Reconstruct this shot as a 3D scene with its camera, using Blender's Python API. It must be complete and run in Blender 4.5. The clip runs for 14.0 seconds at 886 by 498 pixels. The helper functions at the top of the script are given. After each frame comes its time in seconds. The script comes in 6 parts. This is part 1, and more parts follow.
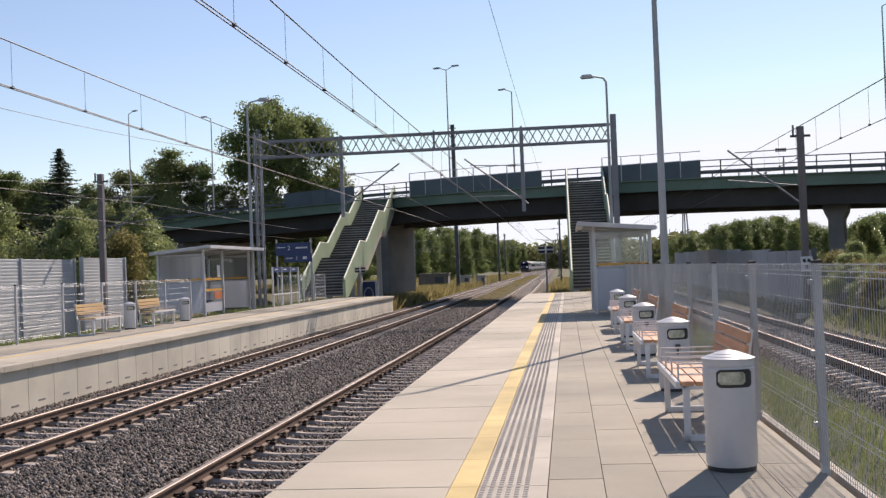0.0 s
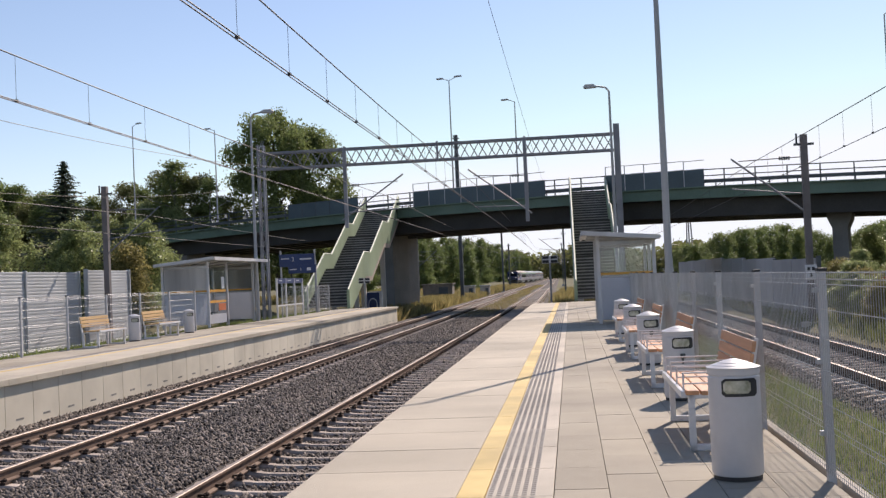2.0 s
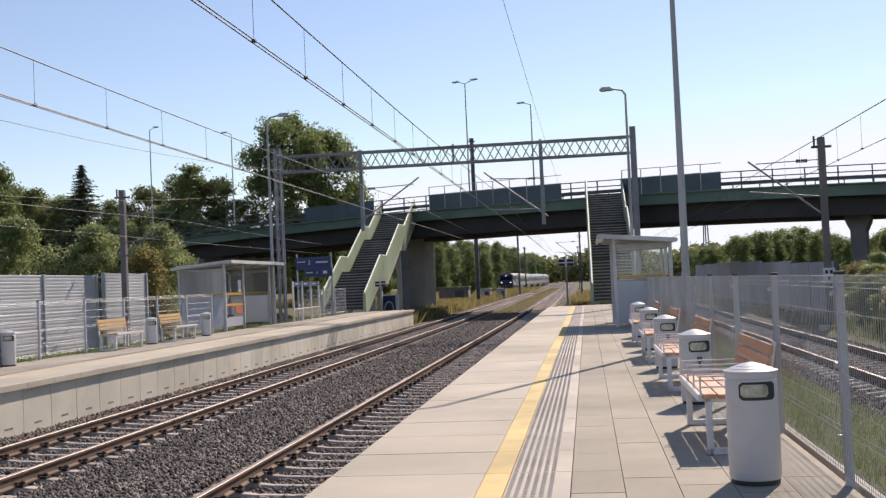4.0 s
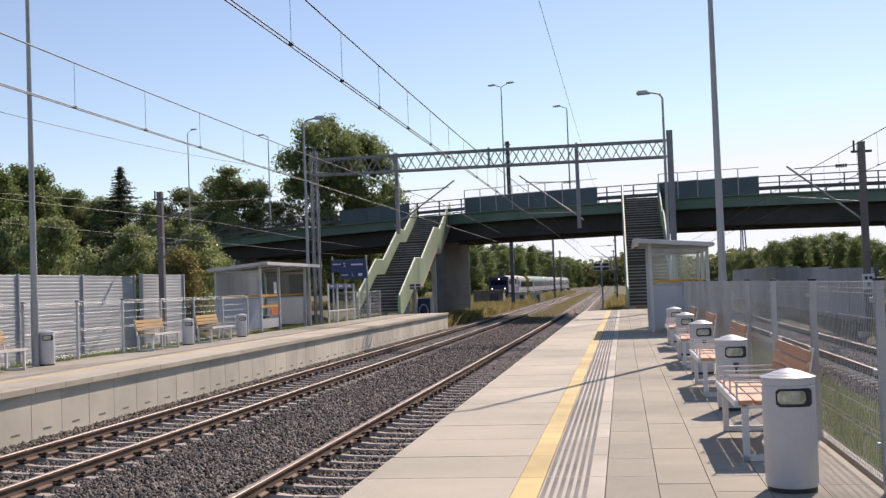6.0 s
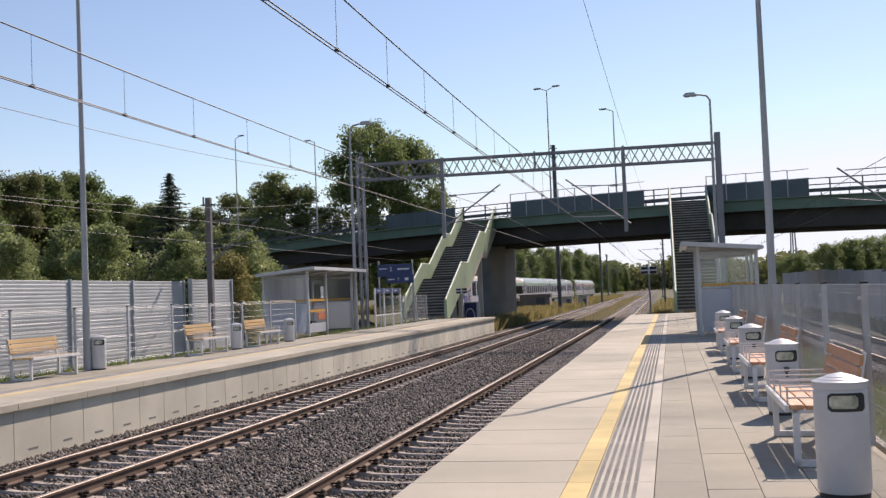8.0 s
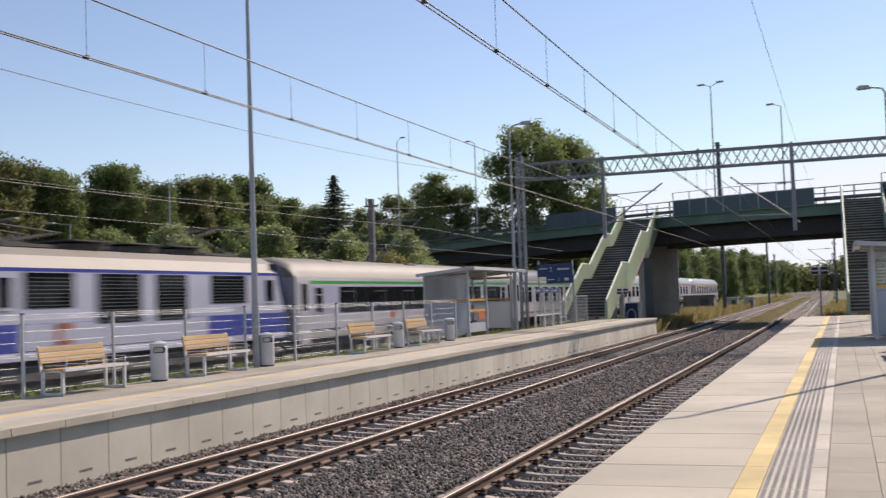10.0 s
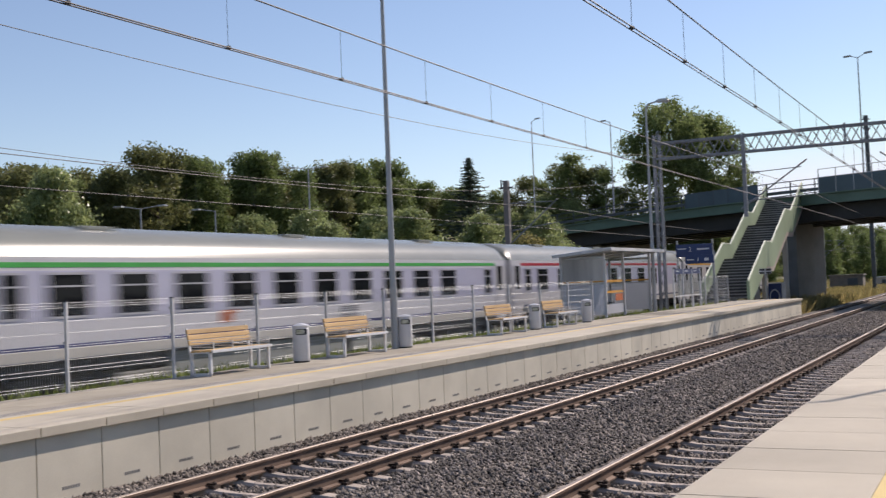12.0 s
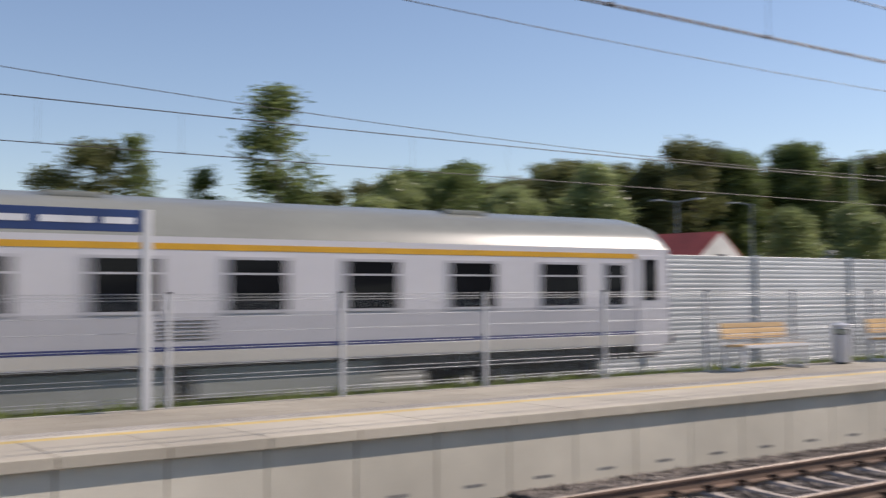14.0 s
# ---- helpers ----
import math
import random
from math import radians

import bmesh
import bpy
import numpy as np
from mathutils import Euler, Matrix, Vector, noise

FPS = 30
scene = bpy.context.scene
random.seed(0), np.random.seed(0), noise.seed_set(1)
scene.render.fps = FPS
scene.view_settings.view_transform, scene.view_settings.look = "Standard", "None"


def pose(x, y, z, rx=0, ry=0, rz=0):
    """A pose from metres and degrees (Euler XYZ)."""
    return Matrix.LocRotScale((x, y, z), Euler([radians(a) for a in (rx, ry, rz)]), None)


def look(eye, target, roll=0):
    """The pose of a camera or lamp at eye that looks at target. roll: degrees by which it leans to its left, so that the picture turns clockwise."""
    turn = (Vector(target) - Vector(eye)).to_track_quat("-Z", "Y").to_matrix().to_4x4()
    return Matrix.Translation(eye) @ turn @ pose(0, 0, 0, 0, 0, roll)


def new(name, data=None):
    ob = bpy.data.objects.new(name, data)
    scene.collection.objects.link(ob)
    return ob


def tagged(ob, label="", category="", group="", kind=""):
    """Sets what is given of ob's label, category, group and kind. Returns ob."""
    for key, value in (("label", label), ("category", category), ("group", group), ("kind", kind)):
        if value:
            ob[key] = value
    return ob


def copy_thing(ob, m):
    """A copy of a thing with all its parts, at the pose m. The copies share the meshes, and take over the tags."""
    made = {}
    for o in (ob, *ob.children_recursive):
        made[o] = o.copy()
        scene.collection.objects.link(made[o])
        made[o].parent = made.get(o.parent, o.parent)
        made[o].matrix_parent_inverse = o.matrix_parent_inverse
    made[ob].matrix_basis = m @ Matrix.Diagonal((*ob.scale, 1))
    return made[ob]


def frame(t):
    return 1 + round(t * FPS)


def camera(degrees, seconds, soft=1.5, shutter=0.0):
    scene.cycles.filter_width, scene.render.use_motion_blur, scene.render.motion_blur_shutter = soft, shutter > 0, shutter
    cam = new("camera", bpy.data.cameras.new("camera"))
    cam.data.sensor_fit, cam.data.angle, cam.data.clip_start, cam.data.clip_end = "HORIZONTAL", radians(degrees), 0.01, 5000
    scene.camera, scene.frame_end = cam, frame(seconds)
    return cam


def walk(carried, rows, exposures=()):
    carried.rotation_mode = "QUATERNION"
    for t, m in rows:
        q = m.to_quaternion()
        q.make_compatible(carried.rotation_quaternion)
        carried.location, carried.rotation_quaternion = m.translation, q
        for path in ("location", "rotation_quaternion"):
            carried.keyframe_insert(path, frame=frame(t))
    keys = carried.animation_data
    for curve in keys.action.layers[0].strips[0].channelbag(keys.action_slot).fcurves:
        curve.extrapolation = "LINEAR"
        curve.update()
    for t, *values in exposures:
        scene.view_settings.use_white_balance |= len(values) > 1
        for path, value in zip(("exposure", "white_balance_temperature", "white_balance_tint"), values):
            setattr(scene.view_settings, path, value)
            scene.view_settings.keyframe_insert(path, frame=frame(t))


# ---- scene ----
cam = camera(43.29, 14.0, soft=1.35, shutter=0.45)
PATH = [
    (0, pose(0, 0, 1.37, 91.03, 2.19, 6.32)),
    (0.5, pose(0, 0, 1.37, 91.11, 2.19, 6.48)),
    (1, pose(0, 0, 1.37, 91.40, 2.19, 6.48)),
    (1.5, pose(0, 0, 1.37, 91.53, 2.39, 6.39)),
    (2, pose(0, 0, 1.37, 91.57, 2.52, 6.53)),
    (2.5, pose(0, 0, 1.37, 91.59, 2.36, 6.65)),
    (3, pose(0, 0, 1.37, 91.63, 2.35, 6.82)),
    (5.5, pose(0, 0, 1.37, 91.97, 2.36, 8.65)),
    (6, pose(0, 0, 1.37, 92.00, 2.09, 9.14)),
    (6.5, pose(0, 0, 1.37, 92.05, 1.91, 9.52)),
    (7, pose(0, 0, 1.37, 92.15, 2.00, 10.20)),
    (9.5, pose(0, 0, 1.37, 92.60, 2.18, 16.59)),
    (10, pose(0, 0, 1.37, 92.61, 1.99, 19.70)),
    (10.5, pose(0, 0, 1.37, 92.39, 1.93, 21.84)),
    (11, pose(0, 0, 1.37, 92.07, 2.01, 23.54)),
    (11.5, pose(0, 0, 1.37, 91.99, 2.20, 24.99)),
    (12, pose(0, 0, 1.37, 91.94, 2.34, 26.68)),
    (12.5, pose(0, 0, 1.37, 92.04, 2.26, 29.67)),
    (13, pose(0, 0, 1.37, 92.10, 1.80, 34.38)),
    (13.5, pose(0, 0, 1.37, 92.12, 1.03, 41.72)),
    (13.7, pose(0, 0, 1.37, 92.16, 0.76, 45.50)),
    (14, pose(0, 0, 1.37, 92.22, 0.28, 53.58)),
]
walk(cam, PATH, [(0.0, 0.15, 6900, 20), (9.0, 0.12, 6850, 20), (14.0, 0.06, 6600, 18)])

# ---- daylight ----
SUN_AZ, SUN_EL = 20.8, 39.5
world = bpy.data.worlds.new("sky")
scene.world = world
world.use_nodes = True
wn = world.node_tree.nodes
sky = wn.new("ShaderNodeTexSky")
sky.sky_type, sky.sun_disc = "NISHITA", False
sky.sun_elevation, sky.sun_rotation = radians(SUN_EL), radians(SUN_AZ)
sky.air_density, sky.dust_density, sky.ozone_density = 1.0, 0.12, 2.6
wn["Background"].inputs["Strength"].default_value = 0.119
haze = wn.new("ShaderNodeHueSaturation")
haze.inputs["Saturation"].default_value = 0.96
world.node_tree.links.new(sky.outputs[0], haze.inputs["Color"])
veil = wn.new("ShaderNodeMix")
veil.data_type, veil.blend_type = "RGBA", "DARKEN"
veil.inputs["Factor"].default_value = 1.0
veil.inputs["B"].default_value = (6.7, 7.5, 8.2, 1)
world.node_tree.links.new(haze.outputs[0], veil.inputs["A"])
world.node_tree.links.new(veil.outputs["Result"], wn["Background"].inputs["Color"])
lamp = bpy.data.lights.new("sun", "SUN")
lamp.energy, lamp.angle, lamp.color = 4.8, radians(0.55), (1.0, 0.93, 0.82)
sun = new("sun", lamp)
far_point = Vector((math.sin(radians(SUN_AZ)) * math.cos(radians(SUN_EL)), math.cos(radians(SUN_AZ)) * math.cos(radians(SUN_EL)), math.sin(radians(SUN_EL)))) * 60
sun.matrix_world = look(far_point, (0, 0, 0))

# ---- materials ----
def mat(name, a, b=None, rough=0.7, metal=0.0, scale=3.0, fine=60.0, bump=0.0, bump_scale=None, stretch=(1, 1, 1), rand=0.0, coat=0.0, spec=0.5, island=False, local=False, stain=0.12):
    """Two tones mixed by coarse and fine noise, with relief and a per-piece shift of value."""
    m = bpy.data.materials.new(name)
    m.use_nodes = True
    n, l = m.node_tree.nodes, m.node_tree.links
    p = n["Principled BSDF"]
    b = b or tuple(c * 0.75 for c in a)
    co = n.new("ShaderNodeTexCoord")
    mp = n.new("ShaderNodeMapping")
    mp.inputs["Scale"].default_value = stretch
    l.new(co.outputs["Object"] if local else n.new("ShaderNodeNewGeometry").outputs["Position"], mp.inputs["Vector"])
    n1, n2 = n.new("ShaderNodeTexNoise"), n.new("ShaderNodeTexNoise")
    for k, s, d in ((n1, scale, 5.0), (n2, fine, 3.0)):
        k.inputs["Scale"].default_value, k.inputs["Detail"].default_value = s, d
        l.new(mp.outputs[0], k.inputs["Vector"])
    mixv = n.new("ShaderNodeMix")
    mixv.inputs["Factor"].default_value = 0.4
    l.new(n1.outputs["Fac"], mixv.inputs["A"])
    l.new(n2.outputs["Fac"], mixv.inputs["B"])
    ramp = n.new("ShaderNodeValToRGB")
    ramp.color_ramp.elements[0].position, ramp.color_ramp.elements[1].position = 0.34, 0.66
    ramp.color_ramp.elements[0].color, ramp.color_ramp.elements[1].color = (*b, 1), (*a, 1)
    l.new(mixv.outputs[0], ramp.inputs[0])
    out = ramp.outputs[0]
    if stain:
        n4, r4, mul = n.new("ShaderNodeTexNoise"), n.new("ShaderNodeMapRange"), n.new("ShaderNodeMix")
        n4.inputs["Scale"].default_value, n4.inputs["Detail"].default_value = scale * 0.23, 8
        l.new(mp.outputs[0], n4.inputs["Vector"])
        l.new(n4.outputs["Fac"], r4.inputs["Value"])
        r4.inputs["From Min"].default_value, r4.inputs["From Max"].default_value = 0.35, 0.6
        r4.inputs["To Min"].default_value, r4.inputs["To Max"].default_value = 1 - 2 * stain, 1.0
        mul.data_type, mul.blend_type = "RGBA", "MULTIPLY"
        mul.inputs["Factor"].default_value = 1.0
        l.new(out, mul.inputs["A"])
        l.new(r4.outputs[0], mul.inputs["B"])
        out = mul.outputs["Result"]
    if rand:
        src = n.new("ShaderNodeNewGeometry").outputs["Random Per Island"] if island else n.new("ShaderNodeObjectInfo").outputs["Random"]
        mr = n.new("ShaderNodeMapRange")
        mr.inputs["To Min"].default_value, mr.inputs["To Max"].default_value = 1 - rand, 1 + rand
        l.new(src, mr.inputs["Value"])
        hsv = n.new("ShaderNodeHueSaturation")
        l.new(mr.outputs[0], hsv.inputs["Value"])
        l.new(out, hsv.inputs["Color"])
        out = hsv.outputs[0]
    l.new(out, p.inputs["Base Color"])
    p.inputs["Roughness"].default_value, p.inputs["Metallic"].default_value = rough, metal
    p.inputs["Specular IOR Level"].default_value = spec
    p.inputs["Coat Weight"].default_value = coat
    if bump:
        bn = n.new("ShaderNodeBump")
        bn.inputs["Strength"].default_value, bn.inputs["Distance"].default_value = bump, 0.02
        n3 = n.new("ShaderNodeTexNoise")
        n3.inputs["Scale"].default_value, n3.inputs["Detail"].default_value = bump_scale or fine, 4
        l.new(mp.outputs[0], n3.inputs["Vector"])
        l.new(n3.outputs["Fac"], bn.inputs["Height"])
        l.new(bn.outputs[0], p.inputs["Normal"])
    return m


def glass_mat(name, tint, alpha_mix):
    """Clear glazing: part transparent, part glossy."""
    m = bpy.data.materials.new(name)
    m.use_nodes = True
    n, l = m.node_tree.nodes, m.node_tree.links
    out = n["Material Output"]
    tr, gl, mx = n.new("ShaderNodeBsdfTransparent"), n.new("ShaderNodeBsdfGlossy"), n.new("ShaderNodeMixShader")
    tr.inputs["Color"].default_value = (*tint, 1)
    gl.inputs["Roughness"].default_value = 0.03
    mx.inputs[0].default_value = alpha_mix
    l.new(tr.outputs[0], mx.inputs[1])
    l.new(gl.outputs[0], mx.inputs[2])
    l.new(mx.outputs[0], out.inputs["Surface"])
    return m


def leaf_mat(name, a, b, glow=0.55, rough=0.5):
    m = mat(name, a, b, rough=rough, scale=0.6, fine=4, rand=0.35, island=True, spec=0.3, stain=0.0)
    n, l = m.node_tree.nodes, m.node_tree.links
    p = n["Principled BSDF"]
    tl, mx = n.new("ShaderNodeBsdfTranslucent"), n.new("ShaderNodeMixShader")
    src = p.inputs["Base Color"].links[0].from_socket
    l.new(src, tl.inputs["Color"])
    mx.inputs[0].default_value = glow
    l.new(p.outputs[0], mx.inputs[1])
    l.new(tl.outputs[0], mx.inputs[2])
    l.new(mx.outputs[0], n["Material Output"].inputs["Surface"])
    return m


M = {}
M["concrete"] = mat("concrete", (0.64, 0.58, 0.49), (0.54, 0.485, 0.41), rough=0.85, scale=1.2, fine=90, bump=0.25, rand=0.06)
M["facing"] = mat("facing_concrete", (0.74, 0.68, 0.55), (0.64, 0.585, 0.47), rough=0.9, scale=1.6, fine=60, rand=0.06, bump=0.04)
M["concrete_pale"] = mat("concrete_pale", (0.58, 0.515, 0.405), (0.505, 0.445, 0.35), rough=0.85, scale=1.1, fine=120, bump=0.3, rand=0.05)
M["paving"] = mat("paving", (0.42, 0.372, 0.29), (0.36, 0.318, 0.248), rough=0.85, scale=1.5, fine=160, bump=0.3, rand=0.07)
M["joint"] = mat("joint", (0.26, 0.225, 0.19), rough=0.95)
M["yellow"] = mat("yellow_paint", (0.72, 0.53, 0.20), (0.64, 0.465, 0.17), rough=0.7, scale=4, fine=140, bump=0.15, rand=0.05)
M["tactile"] = mat("tactile", (0.60, 0.535, 0.44), (0.52, 0.465, 0.38), rough=0.85, scale=2, fine=140, bump=0.2, rand=0.04)
M["stud"] = mat("stud", (0.42, 0.385, 0.34), (0.33, 0.30, 0.265), rough=0.8)
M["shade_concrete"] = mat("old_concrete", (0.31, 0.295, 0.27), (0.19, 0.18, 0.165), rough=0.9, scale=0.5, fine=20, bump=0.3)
M["ballast"] = mat("ballast", (0.135, 0.112, 0.095), (0.045, 0.038, 0.033), rough=0.95, scale=4, fine=26, bump=1.0, bump_scale=22)
M["stone"] = mat("ballast_stone", (0.27, 0.232, 0.20), (0.125, 0.106, 0.092), rough=0.9, scale=6, fine=60, rand=0.8, island=True, bump=0.2)
M["rail_side"] = mat("rail_rust", (0.24, 0.16, 0.115), (0.14, 0.092, 0.066), rough=0.75, metal=0.2, scale=3, fine=60)
M["rail_top"] = mat("rail_worn_steel", (0.45, 0.38, 0.32), (0.33, 0.26, 0.21), rough=0.55, metal=0.55, scale=2, fine=30, stretch=(1, 0.1, 1))
M["sleeper"] = mat("sleeper_concrete", (0.52, 0.44, 0.375), (0.38, 0.315, 0.265), rough=0.9, scale=4, fine=70, bump=0.3, rand=0.12)
M["clip"] = mat("rail_fastening", (0.10, 0.065, 0.045), (0.05, 0.035, 0.028), rough=0.8, metal=0.3)
M["grass"] = mat("grass_ground", (0.15, 0.125, 0.045), (0.075, 0.08, 0.026), rough=0.95, scale=0.35, fine=9, bump=0.6, bump_scale=25)
M["dry_grass"] = leaf_mat("dry_grass", (0.37, 0.28, 0.125), (0.18, 0.175, 0.065))
M["weed"] = leaf_mat("weeds", (0.20, 0.215, 0.085), (0.095, 0.115, 0.04))
M["blade"] = leaf_mat("grass_blades", (0.23, 0.28, 0.085), (0.13, 0.16, 0.05))
M["steel"] = mat("galvanised_steel", (0.52, 0.53, 0.54), (0.42, 0.43, 0.44), rough=0.5, metal=0.45, scale=4, fine=60)
M["pole_paint"] = mat("grey_pole_paint", (0.44, 0.45, 0.46), (0.36, 0.37, 0.38), rough=0.5, metal=0.2, scale=1, fine=30)
M["fence_post"] = mat("fence_post", (0.60, 0.60, 0.605), (0.53, 0.53, 0.535), rough=0.5, scale=3, fine=40)
M["dark_steel"] = mat("dark_steel", (0.12, 0.135, 0.14), (0.075, 0.085, 0.09), rough=0.6, metal=0.3, scale=2, fine=30)
M["truss"] = mat("gantry_steel", (0.27, 0.285, 0.31), (0.19, 0.20, 0.22), rough=0.6, metal=0.3, scale=2, fine=30)
M["mast_brown"] = mat("weathered_mast", (0.23, 0.205, 0.20), (0.15, 0.135, 0.13), rough=0.8, scale=1.5, fine=25)
M["wire"] = mat("wire", (0.09, 0.085, 0.085), rough=0.6, metal=0.4)
M["white"] = mat("white_lacquer", (0.74, 0.74, 0.75), (0.68, 0.68, 0.69), rough=0.38, scale=2, fine=20, coat=0.15)
M["bin"] = mat("bin_lacquer", (0.64, 0.635, 0.65), (0.59, 0.585, 0.60), rough=0.42, scale=2.5, fine=25, coat=0.1, rand=0.03)
M["black"] = mat("black_rubber", (0.03, 0.03, 0.032), rough=0.6)
M["wood"] = mat("oiled_plank", (0.68, 0.36, 0.19), (0.56, 0.28, 0.14), rough=0.55, scale=2.5, fine=18, stretch=(14, 1, 14), rand=0.12, bump=0.1)
M["wood_pale"] = mat("oiled_plank_pale", (0.62, 0.42, 0.20), (0.52, 0.33, 0.145), rough=0.55, scale=2.5, fine=18, stretch=(14, 1, 14), rand=0.12, bump=0.1)
M["green"] = mat("green_girder", (0.15, 0.225, 0.17), (0.105, 0.165, 0.12), rough=0.6, scale=0.6, fine=12)
M["green_pale"] = mat("green_stair_paint", (0.36, 0.45, 0.29), (0.29, 0.37, 0.23), rough=0.6, scale=0.8, fine=20)
M["stair_rail"] = mat("pale_stair_rail", (0.56, 0.60, 0.47), (0.44, 0.48, 0.37), rough=0.6, scale=2, fine=20)
M["stringer"] = mat("cream_stringer", (0.56, 0.47, 0.40), (0.44, 0.36, 0.30), rough=0.8, scale=0.8, fine=14)
M["nosing"] = mat("worn_nosing", (0.42, 0.39, 0.35), (0.25, 0.23, 0.21), rough=0.9, scale=1.5, fine=16)
M["panel"] = mat("screen_panel", (0.085, 0.125, 0.145), (0.06, 0.09, 0.105), rough=0.45, scale=0.6, fine=12, rand=0.12)
# deck and beams: the shade under the bridge is put into this dark tone
M["under"] = mat("shaded_underside", (0.085, 0.08, 0.075), (0.05, 0.048, 0.045), rough=0.9, scale=0.5, fine=12)
M["tread"] = mat("stair_tread", (0.11, 0.095, 0.08), (0.07, 0.06, 0.05), rough=0.9, scale=1.5, fine=30)
M["noise"] = mat("aluminium_sheet", (0.54, 0.56, 0.565), (0.47, 0.49, 0.495), rough=0.5, metal=0.1, scale=0.7, fine=20, rand=0.05)
M["noise_grey"] = mat("grey_barrier", (0.47, 0.48, 0.50), (0.38, 0.39, 0.41), rough=0.7, scale=0.7, fine=20, rand=0.08)
M["blue"] = mat("sign_blue", (0.018, 0.045, 0.16), (0.014, 0.035, 0.12), rough=0.4)
M["sign_white"] = mat("sign_white", (0.75, 0.76, 0.78), rough=0.5)
M["shelter_glass"] = glass_mat("shelter_glass", (0.93, 0.95, 0.95), 0.05)
M["frosted"] = mat("frosted_panel", (0.78, 0.80, 0.85), (0.72, 0.74, 0.79), rough=0.4, scale=0.8, fine=15)


def let_light(m, share):
    """Milky sheet: part of the light comes through."""
    n, l = m.node_tree.nodes, m.node_tree.links
    p, tl, mx = n["Principled BSDF"], n.new("ShaderNodeBsdfTranslucent"), n.new("ShaderNodeMixShader")
    l.new(p.inputs["Base Color"].links[0].from_socket, tl.inputs["Color"])
    mx.inputs[0].default_value = share
    l.new(p.outputs[0], mx.inputs[1])
    l.new(tl.outputs[0], mx.inputs[2])
    l.new(mx.outputs[0], n["Material Output"].inputs["Surface"])


let_light(M["frosted"], 0.4)
M["orange"] = mat("orange_tape", (0.75, 0.38, 0.06), (0.66, 0.32, 0.05), rough=0.5)
M["milk_glass"] = mat("milk_glass", (0.80, 0.79, 0.77), (0.70, 0.69, 0.675), rough=0.2, scale=0.9, fine=9, stretch=(6, 6, 0.4), stain=0.2)
let_light(M["milk_glass"], 0.5)
M["poster_red"] = mat("poster_red", (0.60, 0.16, 0.05), rough=0.6)
M["bark"] = mat("bark", (0.16, 0.13, 0.10), (0.08, 0.065, 0.05), rough=0.95, scale=3, fine=25, bump=0.5)
M["birch"] = mat("birch_bark", (0.46, 0.44, 0.41), (0.16, 0.15, 0.14), rough=0.9, scale=4, fine=20)
M["leaf_dark"] = leaf_mat("leaf_dark", (0.20, 0.25, 0.088), (0.125, 0.165, 0.056), 0.52)
M["leaf_mid"] = leaf_mat("leaf_mid", (0.225, 0.27, 0.098), (0.145, 0.185, 0.066))
M["leaf_wood"] = leaf_mat("leaf_wood", (0.20, 0.205, 0.082), (0.12, 0.135, 0.052), 0.5)
M["leaf_light"] = leaf_mat("leaf_light", (0.35, 0.39, 0.17), (0.22, 0.265, 0.105), 0.5, 0.35)
M["leaf_gold"] = leaf_mat("leaf_gold", (0.31, 0.265, 0.105), (0.20, 0.19, 0.07))
M["leaf_red"] = leaf_mat("leaf_red", (0.38, 0.09, 0.05), (0.24, 0.08, 0.04))
M["needle"] = leaf_mat("needle", (0.085, 0.11, 0.07), (0.05, 0.07, 0.045), 0.4)
M["coach_white"] = mat("coach_white", (0.63, 0.61, 0.635), (0.58, 0.56, 0.58), rough=0.32, scale=0.7, fine=8, coat=0.3, local=True, stain=0.05)
M["coach_grey"] = mat("coach_grey", (0.49, 0.475, 0.50), (0.43, 0.42, 0.445), rough=0.35, scale=0.7, fine=8, coat=0.3, local=True, stain=0.05)
M["coach_sand"] = mat("coach_sand", (0.55, 0.52, 0.47), (0.48, 0.45, 0.41), rough=0.4, scale=0.7, fine=8, coat=0.2, local=True, stain=0.05)
M["coach_roof"] = mat("coach_roof", (0.255, 0.262, 0.235), (0.205, 0.21, 0.19), rough=0.27, metal=0.0, spec=0.22, scale=0.5, fine=6, local=True, stain=0.05)
M["coach_roof_tan"] = mat("coach_roof_dusty", (0.27, 0.235, 0.19), (0.21, 0.18, 0.145), rough=0.6, metal=0.0, scale=0.5, fine=6, local=True, stain=0.05)
M["stripe_green"] = mat("stripe_green", (0.06, 0.42, 0.08), rough=0.35, local=True, stain=0.05)
M["stripe_red"] = mat("stripe_red", (0.52, 0.03, 0.05), rough=0.35, local=True, stain=0.05)
M["stripe_yellow"] = mat("stripe_yellow", (0.72, 0.38, 0.02), rough=0.35, local=True, stain=0.05)
M["coach_lilac"] = mat("coach_lilac", (0.50, 0.485, 0.60), (0.45, 0.44, 0.55), rough=0.32, scale=0.7, fine=8, coat=0.3, local=True, stain=0.05)
M["navy"] = mat("navy_paint", (0.025, 0.035, 0.15), (0.02, 0.028, 0.12), rough=0.3, coat=0.3, local=True, stain=0.05)
M["loco_blue"] = mat("loco_blue", (0.035, 0.055, 0.36), (0.03, 0.045, 0.29), rough=0.3, coat=0.3, scale=0.7, fine=8, local=True, stain=0.05)
M["loco_dark"] = mat("loco_dark_blue", (0.012, 0.018, 0.075), (0.01, 0.014, 0.055), rough=0.3, coat=0.3, local=True, stain=0.05)
M["loco_white"] = mat("loco_white", (0.52, 0.52, 0.62), (0.47, 0.47, 0.57), rough=0.32, coat=0.3, scale=0.7, fine=8, local=True, stain=0.05)
